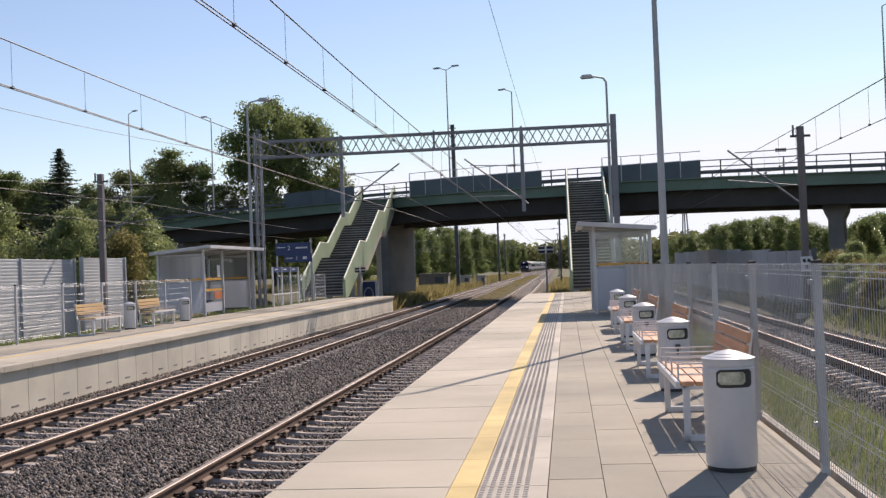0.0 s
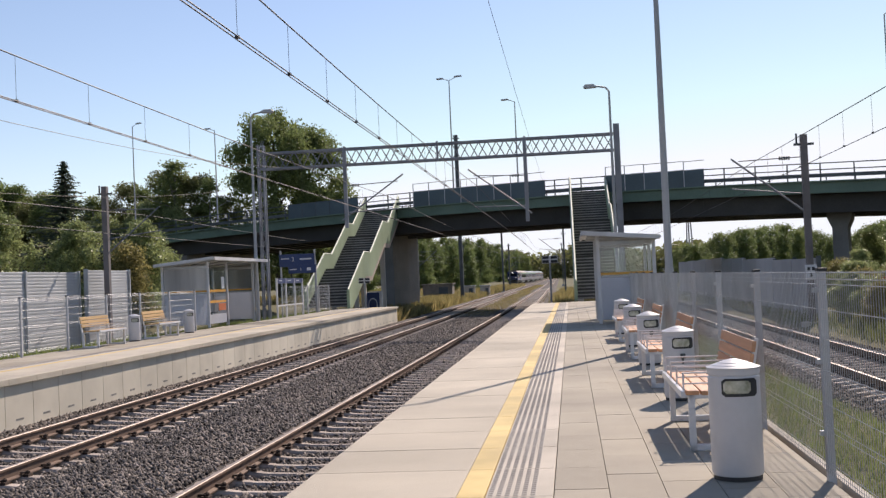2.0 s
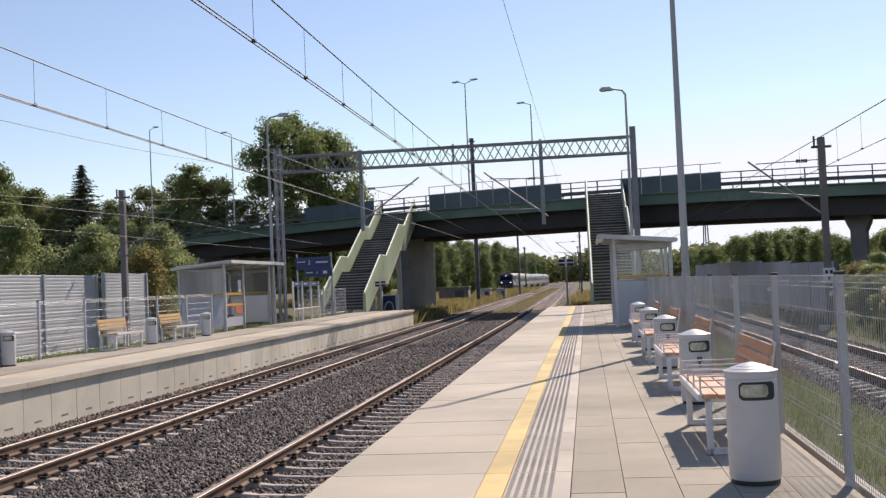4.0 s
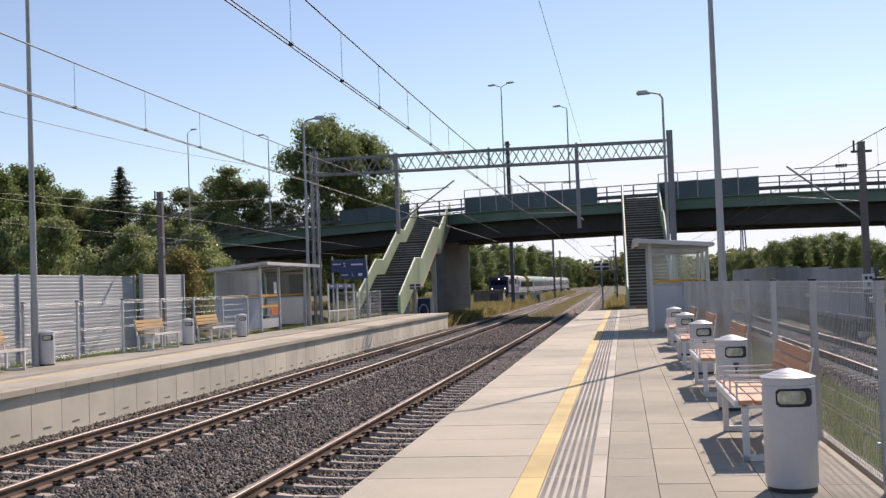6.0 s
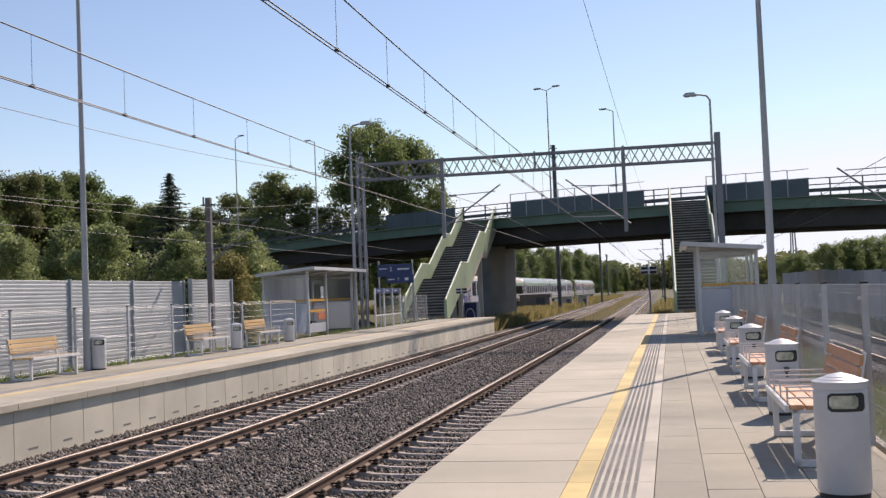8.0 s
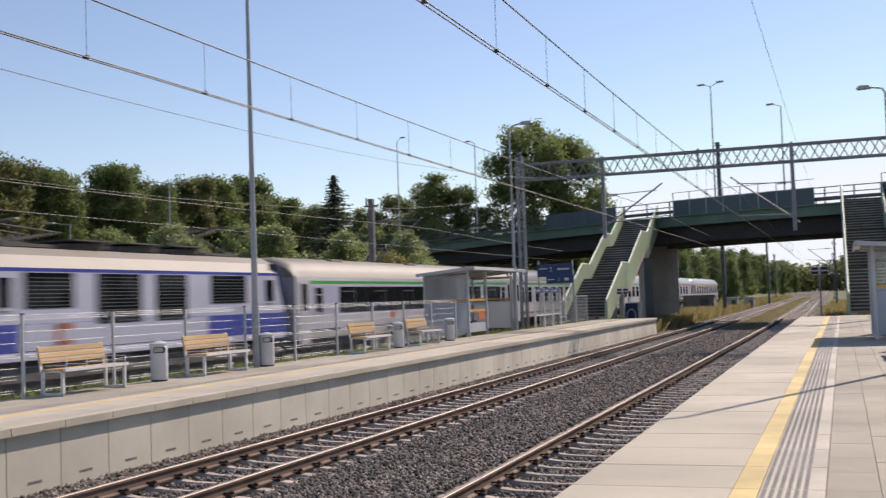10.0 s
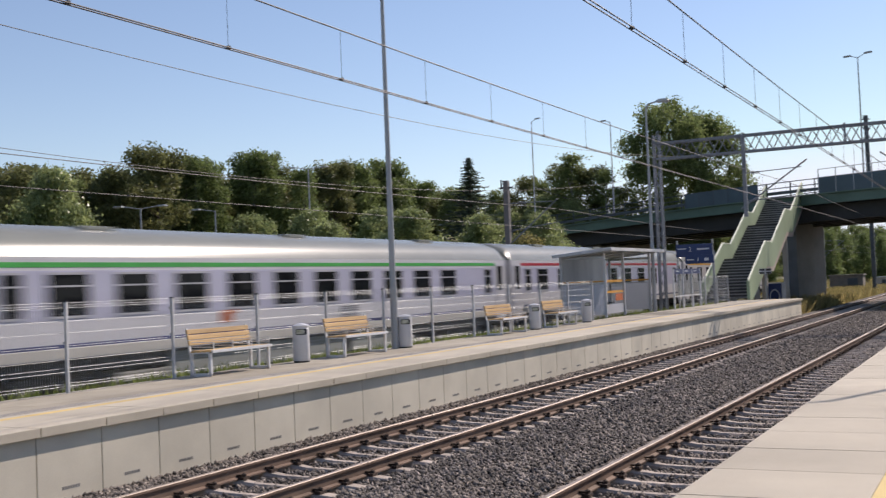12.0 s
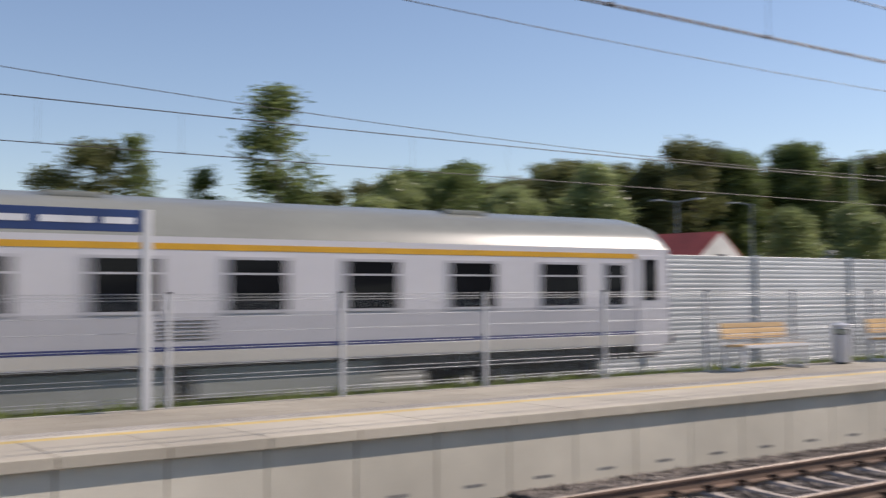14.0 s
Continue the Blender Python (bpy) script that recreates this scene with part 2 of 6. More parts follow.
M["window"] = mat("dark_glazing", (0.012, 0.013, 0.015), rough=0.04, spec=0.12, local=True, stain=0.05)
M["skirt"] = mat("dusty_panel", (0.30, 0.31, 0.29), (0.22, 0.23, 0.21), rough=0.7, scale=0.8, fine=10, local=True)
M["gear"] = mat("running_gear", (0.12, 0.11, 0.10), (0.06, 0.055, 0.05), rough=0.85, scale=2, fine=20, local=True, stain=0.05)
M["headlight"] = mat("headlight", (0.8, 0.8, 0.75), rough=0.2, local=True, stain=0.05)
M["headlight"].node_tree.nodes["Principled BSDF"].inputs["Emission Color"].default_value = (1.0, 0.95, 0.85, 1)
M["headlight"].node_tree.nodes["Principled BSDF"].inputs["Emission Strength"].default_value = 2.5
M["render_white"] = mat("white_render", (0.72, 0.70, 0.66), (0.64, 0.62, 0.58), rough=0.9)
M["roof_red"] = mat("red_roof", (0.36, 0.06, 0.05), (0.28, 0.05, 0.045), rough=0.7)


# ---- helpers for building ----
def add_box(bm, c, s, rot=None, bevel=0.0):
    """A box with centre c and full size s; rot: a 3x3 turn; bevel: rounded edges."""
    m = Matrix.Translation(c) @ (rot.to_4x4() if rot else Matrix.Identity(4)) @ Matrix.Diagonal((*s, 1))
    made = bmesh.ops.create_cube(bm, size=1, matrix=m)
    if bevel:
        edges = {e for v in made["verts"] for e in v.link_edges}
        bmesh.ops.bevel(bm, geom=list(edges), offset=bevel, segments=2, affect="EDGES", profile=0.7)


def add_rod(bm, a, b, r1, r2=None, n=8, caps=True):
    """A round bar from a to b."""
    a, b = Vector(a), Vector(b)
    d = b - a
    m = Matrix.Translation((a + b) / 2) @ d.to_track_quat("Z", "Y").to_matrix().to_4x4()
    bmesh.ops.create_cone(bm, cap_ends=caps, segments=n, radius1=r1, radius2=r1 if r2 is None else r2, depth=d.length, matrix=m)


def add_prism(bm, outline, x0, x1, axis="x"):
    """An outline (two coordinates a point) swept from x0 to x1 along an axis."""
    def place(u, v, w):
        return {"x": (w, u, v), "y": (u, w, v), "z": (u, v, w)}[axis]
    lo = [bm.verts.new(place(u, v, x0)) for u, v in outline]
    hi = [bm.verts.new(place(u, v, x1)) for u, v in outline]
    k = len(outline)
    bm.faces.new(lo[::-1]), bm.faces.new(hi)
    for i in range(k):
        bm.faces.new((lo[i], lo[(i + 1) % k], hi[(i + 1) % k], hi[i]))
    bmesh.ops.recalc_face_normals(bm, faces=bm.faces)


def add_tube(bm, pts, r, n=5):
    """One unbroken wire through points that run mainly along y."""
    last = None
    for p in pts:
        ring = [bm.verts.new((p[0] + r * math.cos(6.283 * i / n), p[1], p[2] + r * math.sin(6.283 * i / n))) for i in range(n)]
        if last:
            for i in range(n):
                bm.faces.new((last[i], last[(i + 1) % n], ring[(i + 1) % n], ring[i]))
        last = ring


def to_mesh(name, bm, material, smooth=False):
    me = bpy.data.meshes.new(name)
    bm.to_mesh(me)
    bm.free()
    for m in material if isinstance(material, (list, tuple)) else [material]:
        me.materials.append(m)
    if smooth:
        me.polygons.foreach_set("use_smooth", [True] * len(me.polygons))
        me.set_sharp_from_angle(angle=radians(35))
    return me


def part(name, bm, material, parent=None, label="", smooth=False):
    ob = new(name, to_mesh(name, bm, material, smooth))
    ob.parent = parent
    return tagged(ob, label)


def shared(name, me, parent, m):
    ob = new(name, me)
    ob.parent = parent
    ob.matrix_basis = m
    return ob


def thing(name, label, category, group="", at=None, kind=""):
    ob = new(name)
    ob.empty_display_size = 0.1
    ob.matrix_basis = at or Matrix.Identity(4)
    return tagged(ob, label, category, group, kind)


def boxes(*items):
    bm = bmesh.new()
    for it in items:
        add_box(bm, *it)
    return bm


def rods(*items, n=8):
    bm = bmesh.new()
    for it in items:
        add_rod(bm, *it, n=n)
    return bm


def soup(name, verts, faces, material):
    me = bpy.data.meshes.new(name)
    me.from_pydata(verts.tolist() if hasattr(verts, "tolist") else verts, [], faces.tolist() if hasattr(faces, "tolist") else faces)
    me.materials.append(material)
    return me

# ---- plan: platform top z = 0, tracks run along y ----
RAIL_Z = -0.767
EDGE_R, EDGE_L = -1.92, -9.53
END_R, END_L = 55.5, 61.0
START = -24.0
NEAR_C, LEFT_C, TRAIN_C = -3.45, -7.97, -18.65
GANTRY_Y = 50.0


# ---- ground ----
def ground():
    xs = np.concatenate([np.linspace(-2500, -120, 14), np.linspace(-100, 100, 81), np.linspace(120, 2500, 14)])
    ys = np.concatenate([np.linspace(-400, -40, 8), np.linspace(-30, 260, 117), np.linspace(290, 3200, 18)])
    rng = np.random.default_rng(3)
    verts, faces = [], []
    for j, y in enumerate(ys):
        for i, x in enumerate(xs):
            z = -1.12 + 0.10 * noise.noise((x * 0.15, y * 0.15, 0))
            if -13.0 > x > -16.9 and y < 63:
                z = -0.45 + 0.12 * noise.noise((x * 0.5, y * 0.4, 3))
            if x < -24:
                z = -0.6 + 0.5 * noise.noise((x * 0.05, y * 0.05, 7))
            if x > 1.6 and x < 3.2 and y < 70:
                z = -0.62
            if x > 9.0:
                z = -0.7 + 0.5 * noise.noise((x * 0.06, y * 0.06, 5))
            verts.append((x, y, z))
    w = len(xs)
    for j in range(len(ys) - 1):
        for i in range(w - 1):
            faces.append((j * w + i, j * w + i + 1, (j + 1) * w + i + 1, (j + 1) * w + i))
    ob = new("ground", soup("ground", verts, faces, M["grass"]))
    ob.data.polygons.foreach_set("use_smooth", [True] * len(ob.data.polygons))
    tagged(ob, "rough grassy ground beside the railway line", "ground", kind="structure")


ground()


def bend(y):
    """Sideways drift of the two platform tracks ahead, past the platforms."""
    return -0.0088 * max(0.0, y - 62) ** 2 / (max(0.0, y - 62) + 18)


def train_x(y):
    return TRAIN_C + float(np.interp(y, [50, 150, 190, 280, 297, 333, 389, 427, 700], [0, 0.05, 0.6, 2.0, 2.1, 2.8, 4.2, 5.2, 12.0]))


def strip(name, x0, x1, z, material, line, y0=START, y1=900.0, label="", drop=0.35, prof=None):
    """A ballast bed that follows a line, with sloping shoulders."""
    ys = list(np.arange(y0, 200, 4.0)) + list(np.arange(200, y1, 20.0))
    prof = prof or [(x0 - drop * 1.4, z - drop), (x0, z), (x1, z), (x1 + drop * 1.4, z - drop)]
    k = len(prof)
    verts, faces = [], []
    for y in ys:
        for u, v in prof:
            verts.append((u + line(y), y, v))
    for j in range(len(ys) - 1):
        for i in range(k - 1):
            faces.append((j * k + i, j * k + i + 1, j * k + i + k + 1, j * k + i + k))
    ob = new(name, soup(name, verts, faces, material))
    return tagged(ob, label, "ballast", kind="structure")


BED = [(-10.3, -1.3), (-9.75, -0.88), (-9.15, -0.91), (-8.85, -1.02), (-7.1, -1.02), (-6.8, -0.95), (-4.7, -0.95), (-4.35, -1.02), (-2.6, -1.02), (-2.35, -0.95), (-1.85, -0.93), (-1.3, -1.3)]
strip("ballast_bed", -9.75, -1.95, -0.955, M["ballast"], bend, prof=BED, label="dark grey crushed stone ballast between the platforms")
strip("ballast_bed", -1.8, 1.8, -0.955, M["ballast"], train_x, label="ballast of the rear track behind the platform")


def side_x(y):
    return 6.2


strip("ballast_bed", -1.9, 1.9, -1.01, M["ballast"], side_x, y1=260, label="ballast of the side track beyond the fence")


# ---- tracks ----
def rail_profile():
    h = 0.165
    return [(-0.065, -h), (0.065, -h), (0.065, -h + 0.016), (0.012, -h + 0.03), (0.012, -0.042), (0.036, -0.034), (0.036, -0.006), (0.028, 0.0), (-0.028, 0.0), (-0.036, -0.006), (-0.036, -0.034), (-0.012, -0.042), (-0.012, -h + 0.03), (-0.065, -h + 0.016)]


def sleeper_mesh():
    bm = bmesh.new()
    xs = [-1.25, -0.95, -0.72, -0.45, 0, 0.45, 0.72, 0.95, 1.25]
    hs = [-0.03, 0.0, 0.0, -0.035, -0.05, -0.035, 0.0, 0.0, -0.03]
    rows_ = []
    for x, h in zip(xs, hs):
        w = 0.13 if abs(x) > 0.5 else 0.10
        rows_.append([bm.verts.new(p) for p in ((x, -w, -0.2), (x, -w + 0.02, h - 0.03), (x, -w + 0.05, h), (x, w - 0.05, h), (x, w - 0.02, h - 0.03), (x, w, -0.2))])
    for a, b in zip(rows_, rows_[1:]):
        for i in range(5):
            bm.faces.new((a[i], a[i + 1], b[i + 1], b[i]))
    bm.faces.new(rows_[0]), bm.faces.new(rows_[-1][::-1])
    bmesh.ops.recalc_face_normals(bm, faces=bm.faces)
    return to_mesh("sleeper", bm, M["sleeper"])


def clip_mesh():
    bm = bmesh.new()
    for s in (-1, 1):
        for o in (-1, 1):
            x = s * 0.7535 + o * 0.115
            add_box(bm, (x, 0, 0.018), (0.075, 0.13, 0.035))
            bmesh.ops.create_icosphere(bm, subdivisions=1, radius=0.034, matrix=Matrix.Translation((x, 0, 0.052)))
            add_box(bm, (x - o * 0.05, 0, 0.05), (0.09, 0.07, 0.022))
    return to_mesh("fastening", bm, M["clip"])


SLEEPER, CLIP = sleeper_mesh(), clip_mesh()


def track(label, line, y0, y_near, y1):
    """Two rails on concrete sleepers that follow a line."""
    t = thing("track", label, "railway track", "tracks", kind="structure")
    ys = np.concatenate([np.arange(y0, 200, 10.0), np.arange(200, y1, 25.0)])
    prof = rail_profile()
    k = len(prof)
    for s in (-0.7535, 0.7535):
        verts = [(line(y) + s + u, y, RAIL_Z + v) for y in ys for u, v in prof]
        faces = [(j * k + i, j * k + (i + 1) % k, (j + 1) * k + (i + 1) % k, (j + 1) * k + i) for j in range(len(ys) - 1) for i in range(k)]
        me = soup("rail", verts, faces, M["rail_side"])
        me.materials.append(M["rail_top"])
        for j in range(len(ys) - 1):
            for i in (6, 7, 8):
                me.polygons[j * k + i].material_index = 1
        shared("rail", me, t, Matrix.Identity(4))
    z = RAIL_Z - 0.168
    y = y0
    far_v, far_f = [], []
    rng = random.Random(5)
    while y < min(y1, 190):
        turn = pose(line(y) + rng.uniform(-0.012, 0.012), y, z, 0, 0, rng.uniform(-0.4, 0.4))
        if 4 < y < y_near:
            shared("sleeper", SLEEPER, t, turn)
            shared("fastening", CLIP, t, turn)
        else:
            o = len(far_v)
            x = line(y)
            far_v += [(x - 1.25, y - 0.12, z), (x + 1.25, y - 0.12, z), (x + 1.25, y + 0.12, z), (x - 1.25, y + 0.12, z)]
            far_v += [(x - 1.25, y - 0.12, z - 0.2), (x + 1.25, y - 0.12, z - 0.2)]
            far_f += [(o, o + 1, o + 2, o + 3), (o + 4, o + 5, o + 1, o)]
        y += 0.6
    ob = shared("sleeper_run", soup("sleeper_run", far_v, far_f, M["sleeper"]), t, Matrix.Identity(4))
    ob["kind"] = "stuff"
    return t


track("rusty brown rails on pale concrete sleepers beside the platform", lambda y: NEAR_C + bend(y), START, 85, 800)
track("rusty rails on concrete sleepers along the opposite platform", lambda y: LEFT_C + bend(y), START, 85, 800)
track("rear track behind the fenced platform, carrying the train", train_x, -60, 4, 800)
track("side track in coarse ballast beyond the mesh fence", side_x, 5, 60, 250)


def stones(name, label, zones, count, seed):
    """Loose crushed stones: deformed octahedra scattered over zones (x0, x1, y0, y1, z, line)."""
    rng = np.random.default_rng(seed)
    base = np.array([(1, 0, 0), (-1, 0, 0), (0, 1, 0), (0, -1, 0), (0, 0, 1), (0, 0, -1)], float)
    tri = np.array([(0, 2, 4), (2, 1, 4), (1, 3, 4), (3, 0, 4), (2, 0, 5), (1, 2, 5), (3, 1, 5), (0, 3, 5)])
    vs, fs, off = [], [], 0
    total = sum((z[1] - z[0]) * z[6] for z in zones)
    for x0, x1, y0, y1, z, line, share in zones:
        n = int(count * (x1 - x0) * share / total)
        u = rng.random(n)
        y = y0 + (y1 - y0) * u ** 2.0
        x = rng.uniform(x0, x1, n)
        size = rng.uniform(0.013, 0.032, n) * (1 + 0.25 * u)
        q = base[None] * size[:, None, None] * rng.uniform(0.6, 1.35, (n, 6, 1)) + rng.normal(0, 0.25, (n, 6, 3)) * size[:, None, None]
        a = rng.uniform(0, 6.28, n)
        c, s = np.cos(a)[:, None], np.sin(a)[:, None]
        qx, qy = q[:, :, 0] * c - q[:, :, 1] * s, q[:, :, 0] * s + q[:, :, 1] * c
        q[:, :, 0], q[:, :, 1] = qx, qy
        q += np.stack([x + np.array([line(v) for v in y]), y, z + size * rng.uniform(-0.2, 0.7, n)], 1)[:, None, :]
        vs.append(q.reshape(-1, 3))
        fs.append((tri[None] + (np.arange(n) * 6)[:, None, None]).reshape(-1, 3) + off)
        off += n * 6
    v, f = np.concatenate(vs), np.concatenate(fs)
    me = bpy.data.meshes.new(name)
    me.vertices.add(len(v)), me.loops.add(len(f) * 3), me.polygons.add(len(f))
    me.vertices.foreach_set("co", v.ravel())
    me.loops.foreach_set("vertex_index", f.ravel().astype(np.int32))
    me.polygons.foreach_set("loop_start", np.arange(len(f), dtype=np.int32) * 3)
    me.update(calc_edges=True)
    me.materials.append(M["stone"])
    tagged(new(name, me), label, "ballast", kind="stuff")


def straight(y):
    return 0.0


stones("ballast_stone", "loose grey crushed stones between the rails", [
    (-9.66, -9.1, 8, 60, -0.88, straight, 1.4), (-9.1, -8.85, 8, 60, -0.95, straight, 1.0), (-8.68, -7.26, 8, 60, -1.012, straight, 0.8), (-7.1, -6.8, 8, 60, -0.985, straight, 1.0), (-6.8, -4.65, 8, 75, -0.94, straight, 1.5), (-4.65, -4.3, 8, 60, -0.985, straight, 1.2), (-4.12, -2.74, 8, 60, -1.012, straight, 0.8), (-2.6, -1.95, 8, 60, -0.95, straight, 1.0)], 125000, 11)
stones("ballast_stone", "loose stones in the bed of the side track", [(-1.9, -0.82, 12, 50, -0.99, side_x, 1.0), (-0.68, 0.68, 12, 50, -1.005, side_x, 0.8), (0.82, 1.9, 12, 50, -0.99, side_x, 1.0), (-2.5, -1.9, 11, 45, -1.12, side_x, 1.2)], 24000, 12)


# ---- platforms ----
def platform(name, edge, sign, y_end, back, label):
    """sign: the way from the edge to the back. Core, edge slabs, yellow line, studded strip and paving slabs."""
    p = thing(name, label, "platform", kind="structure")
    def xr(a, b):
        return (edge + sign * a, edge + sign * b)
    def slab(bm, a, b, y0, y1, z0, z1, bevel=0.0):
        x0, x1 = xr(a, b)
        add_box(bm, ((x0 + x1) / 2, (y0 + y1) / 2, (z0 + z1) / 2), (abs(x1 - x0), y1 - y0, z1 - z0), None, bevel)
    bm = bmesh.new()
    slab(bm, 0.16, back, START, y_end, -1.15, -0.055)
    part("core", bm, M["joint"], p)
    # facing wall of concrete panels one metre wide
    def shared_box(nm, size, material, bevel=0.006):
        b2 = bmesh.new()
        add_box(b2, (0, 0, 0), size, None, bevel)
        return to_mesh(nm, b2, material)
    panel = shared_box("facing_panel", (0.12, 0.985, 1.04), M["facing"])
    bm = bmesh.new()
    for s in np.linspace(-0.12, 0.12, 7):
        add_box(bm, (-sign * 0.0605, s, -0.10), (0.004, 0.03, 0.035))
    mark = to_mesh("lifting_slot", bm, M["shade_concrete"])
    y = START
    x_face = edge + sign * 0.145
    while y < y_end - 0.5:
        if y > -8 or sign > 0:
            ob = shared("facing_panel", panel, p, pose(x_face, y + 0.5, -0.63))
            if sign < 0:
                shared("lifting_slot", mark, ob, Matrix.Identity(4))
        y += 1.0
    # edge slabs
    step = 1.0
    e1 = shared_box("edge_slab", (1.136, step - 0.012, 0.105), M["concrete_pale"], 0.008)
    ye = shared_box("yellow_slab", (0.176, step - 0.006, 0.10), M["yellow"], 0.003)
    bm = bmesh.new()
    add_box(bm, (0, 0, 0), (0.424, step - 0.008, 0.10), None, 0.004)
    tact = to_mesh("tactile_slab", bm, M["tactile"])
    bm = bmesh.new()
    for i in range(6):
        for j in range(14):
            u, v = -0.184 + i * 0.0536, -0.455 + j * 0.07
            ring = [bm.verts.new((u + a, v + b, 0.05)) for a, b in ((-0.017, -0.02), (0.017, -0.02), (0.017, 0.02), (-0.017, 0.02))]
            top = [bm.verts.new((u + a, v + b, 0.055)) for a, b in ((-0.011, -0.013), (0.011, -0.013), (0.011, 0.013), (-0.011, 0.013))]
            bm.faces.new(top)
            for k in range(4):
                bm.faces.new((ring[k], ring[(k + 1) % 4], top[(k + 1) % 4], top[k]))
    studs = to_mesh("studs", bm, M["stud"])
    y = START
    i = 0
    while y < y_end - step / 2:
        shared("edge_slab", e1, p, pose(edge + sign * 0.568, y + step / 2, -0.0525 + 0.001 * (i % 2)))
        shared("yellow_slab", ye, p, pose(edge + sign * 1.228, y + step / 2, -0.051))
        for h in (0.5,):
            ob = shared("tactile_slab", tact, p, pose(edge + sign * 1.536, y + step * h, -0.0505))
            shared("studs", studs, ob, Matrix.Identity(4))
        y += step
        i += 1
    # paving
    w, ln = 0.347, 0.8
    pv = shared_box("paving_slab", (w - 0.004, ln - 0.004, 0.06), M["paving"], 0.003)
    cols = int((back - 1.75) / w)
    rng = random.Random(2)
    rest_v, rest_f, made = [], [], 0
    for c in range(cols):
        x = edge + sign * (1.752 + (c + 0.5) * w)
        y = START - (c * 0.37 % 1.0) * ln
        while y < y_end - 0.1:
            l2 = min(ln, y_end - y)
            if 3.5 < y < 52 and made < 300 and l2 == ln:
                shared("paving_slab", pv, p, pose(x, y + ln / 2, -0.032 + rng.uniform(-0.0015, 0.0015)))
                made += 1
            else:
                o = len(rest_v)
                for dx, dy, dz in ((-1, 0, 0), (1, 0, 0), (1, 1, 0), (-1, 1, 0)):
                    rest_v.append((x + dx * (w - 0.005) / 2, max(START, y + (0.004 if not dy else l2 - 0.004)), -0.002))
                rest_f.append((o, o + 1, o + 2, o + 3))
            y += ln
    ob = shared("paving_run", soup("paving_run", rest_v, rest_f, M["paving"]), p, Matrix.Identity(4))
    ob["kind"] = "stuff"
    return p


platform("platform_east", EDGE_R, 1, END_R, 3.55, "pale concrete platform with a yellow line and studded strip")
platform("platform_west", EDGE_L, -1, END_L, 3.35, "opposite concrete platform with pale edge slabs and panelled face")
kerb = part("kerb", boxes(((1.655, (START + END_R) / 2, -0.28), (0.06, END_R - START, 0.56))), M["concrete"])
tagged(kerb, "thin concrete kerb along the back of the platform", "kerb", kind="structure")
kerb = part("kerb", boxes(((-12.905, (START + END_L) / 2, -0.28), (0.06, END_L - START, 0.54))), M["concrete"])
tagged(kerb, "thin concrete kerb along the fenced platform back", "kerb", kind="structure")


# ---- mesh fences ----
def fence_panel(width, height):
    bm = bmesh.new()
    n = int(width / 0.05)
    for i in range(n + 1):
        x = -width / 2 + i * width / n
        add_rod(bm, (0, x, 0.06), (0, x, height), 0.0022, n=3, caps=False)
    for z, fold in ((0.09, 0.0), (0.13, 0.0), (0.31, 0.03), (0.365, 0.0), (0.49, 0.0), (0.665, 0.03), (0.70, 0.0), (0.90, 0.0), (1.08, 0.0), (height - 0.085, 0.03), (height - 0.05, 0.0), (height - 0.01, 0.0)):
        add_rod(bm, (0.004 + fold, -width / 2, z), (0.004 + fold, width / 2, z), 0.003, n=4, caps=False)
    return to_mesh("mesh_panel", bm, M["steel"])


def fence(label, x, ys, height, gap, thick=0.06):
    f = thing("fence", label, "fence", "platform fences")
    pm = fence_panel(gap - 0.02, height)
    bm = boxes(((0, 0, height / 2 - 0.15), (0.05, thick, height + 0.3), None, 0.006))
    post = to_mesh("post", bm, M["fence_post"])
    bm = bmesh.new()
    add_box(bm, (0, 0, height + 0.008), (0.062, thick + 0.014, 0.022), None, 0.006)
    cap = to_mesh("post_cap", bm, M["black"])
    bm = bmesh.new()
    add_box(bm, (-0.04, 0, 0), (0.03, 0.05, 0.03))
    clamp = to_mesh("clamp", bm, M["steel"])
    for i, y in enumerate(ys):
        ob = shared("post", post, f, pose(x, y, 0))
        shared("post_cap", cap, ob, Matrix.Identity(4))
        for z in (0.3, 0.75, 1.2):
            shared("clamp", clamp, ob, pose(0, 0, z))
        if i:
            shared("mesh_panel", pm, f, pose(x - 0.03, (y + ys[i - 1]) / 2, 0))
    return f


fence("galvanised welded mesh fence with square posts and black caps", 1.57, [7.28 + 2.485 * i for i in range(-9, 20)], 1.32, 2.485)
fence("galvanised mesh fence along the back of the opposite platform", -12.78, [12.62 + 2.43 * i for i in range(-12, 11)], 1.37, 2.43, 0.045)
fence("mesh fence behind the shelter of the opposite platform", -12.78, [48.5 + 2.43 * i for i in range(0, 5)], 1.37, 2.43, 0.045)


# ---- road bridge ----
BR_ANG = math.atan(-0.45)
DECK_Z, FASCIA_LO, BEAM_LO = 6.6, 5.93, 4.82


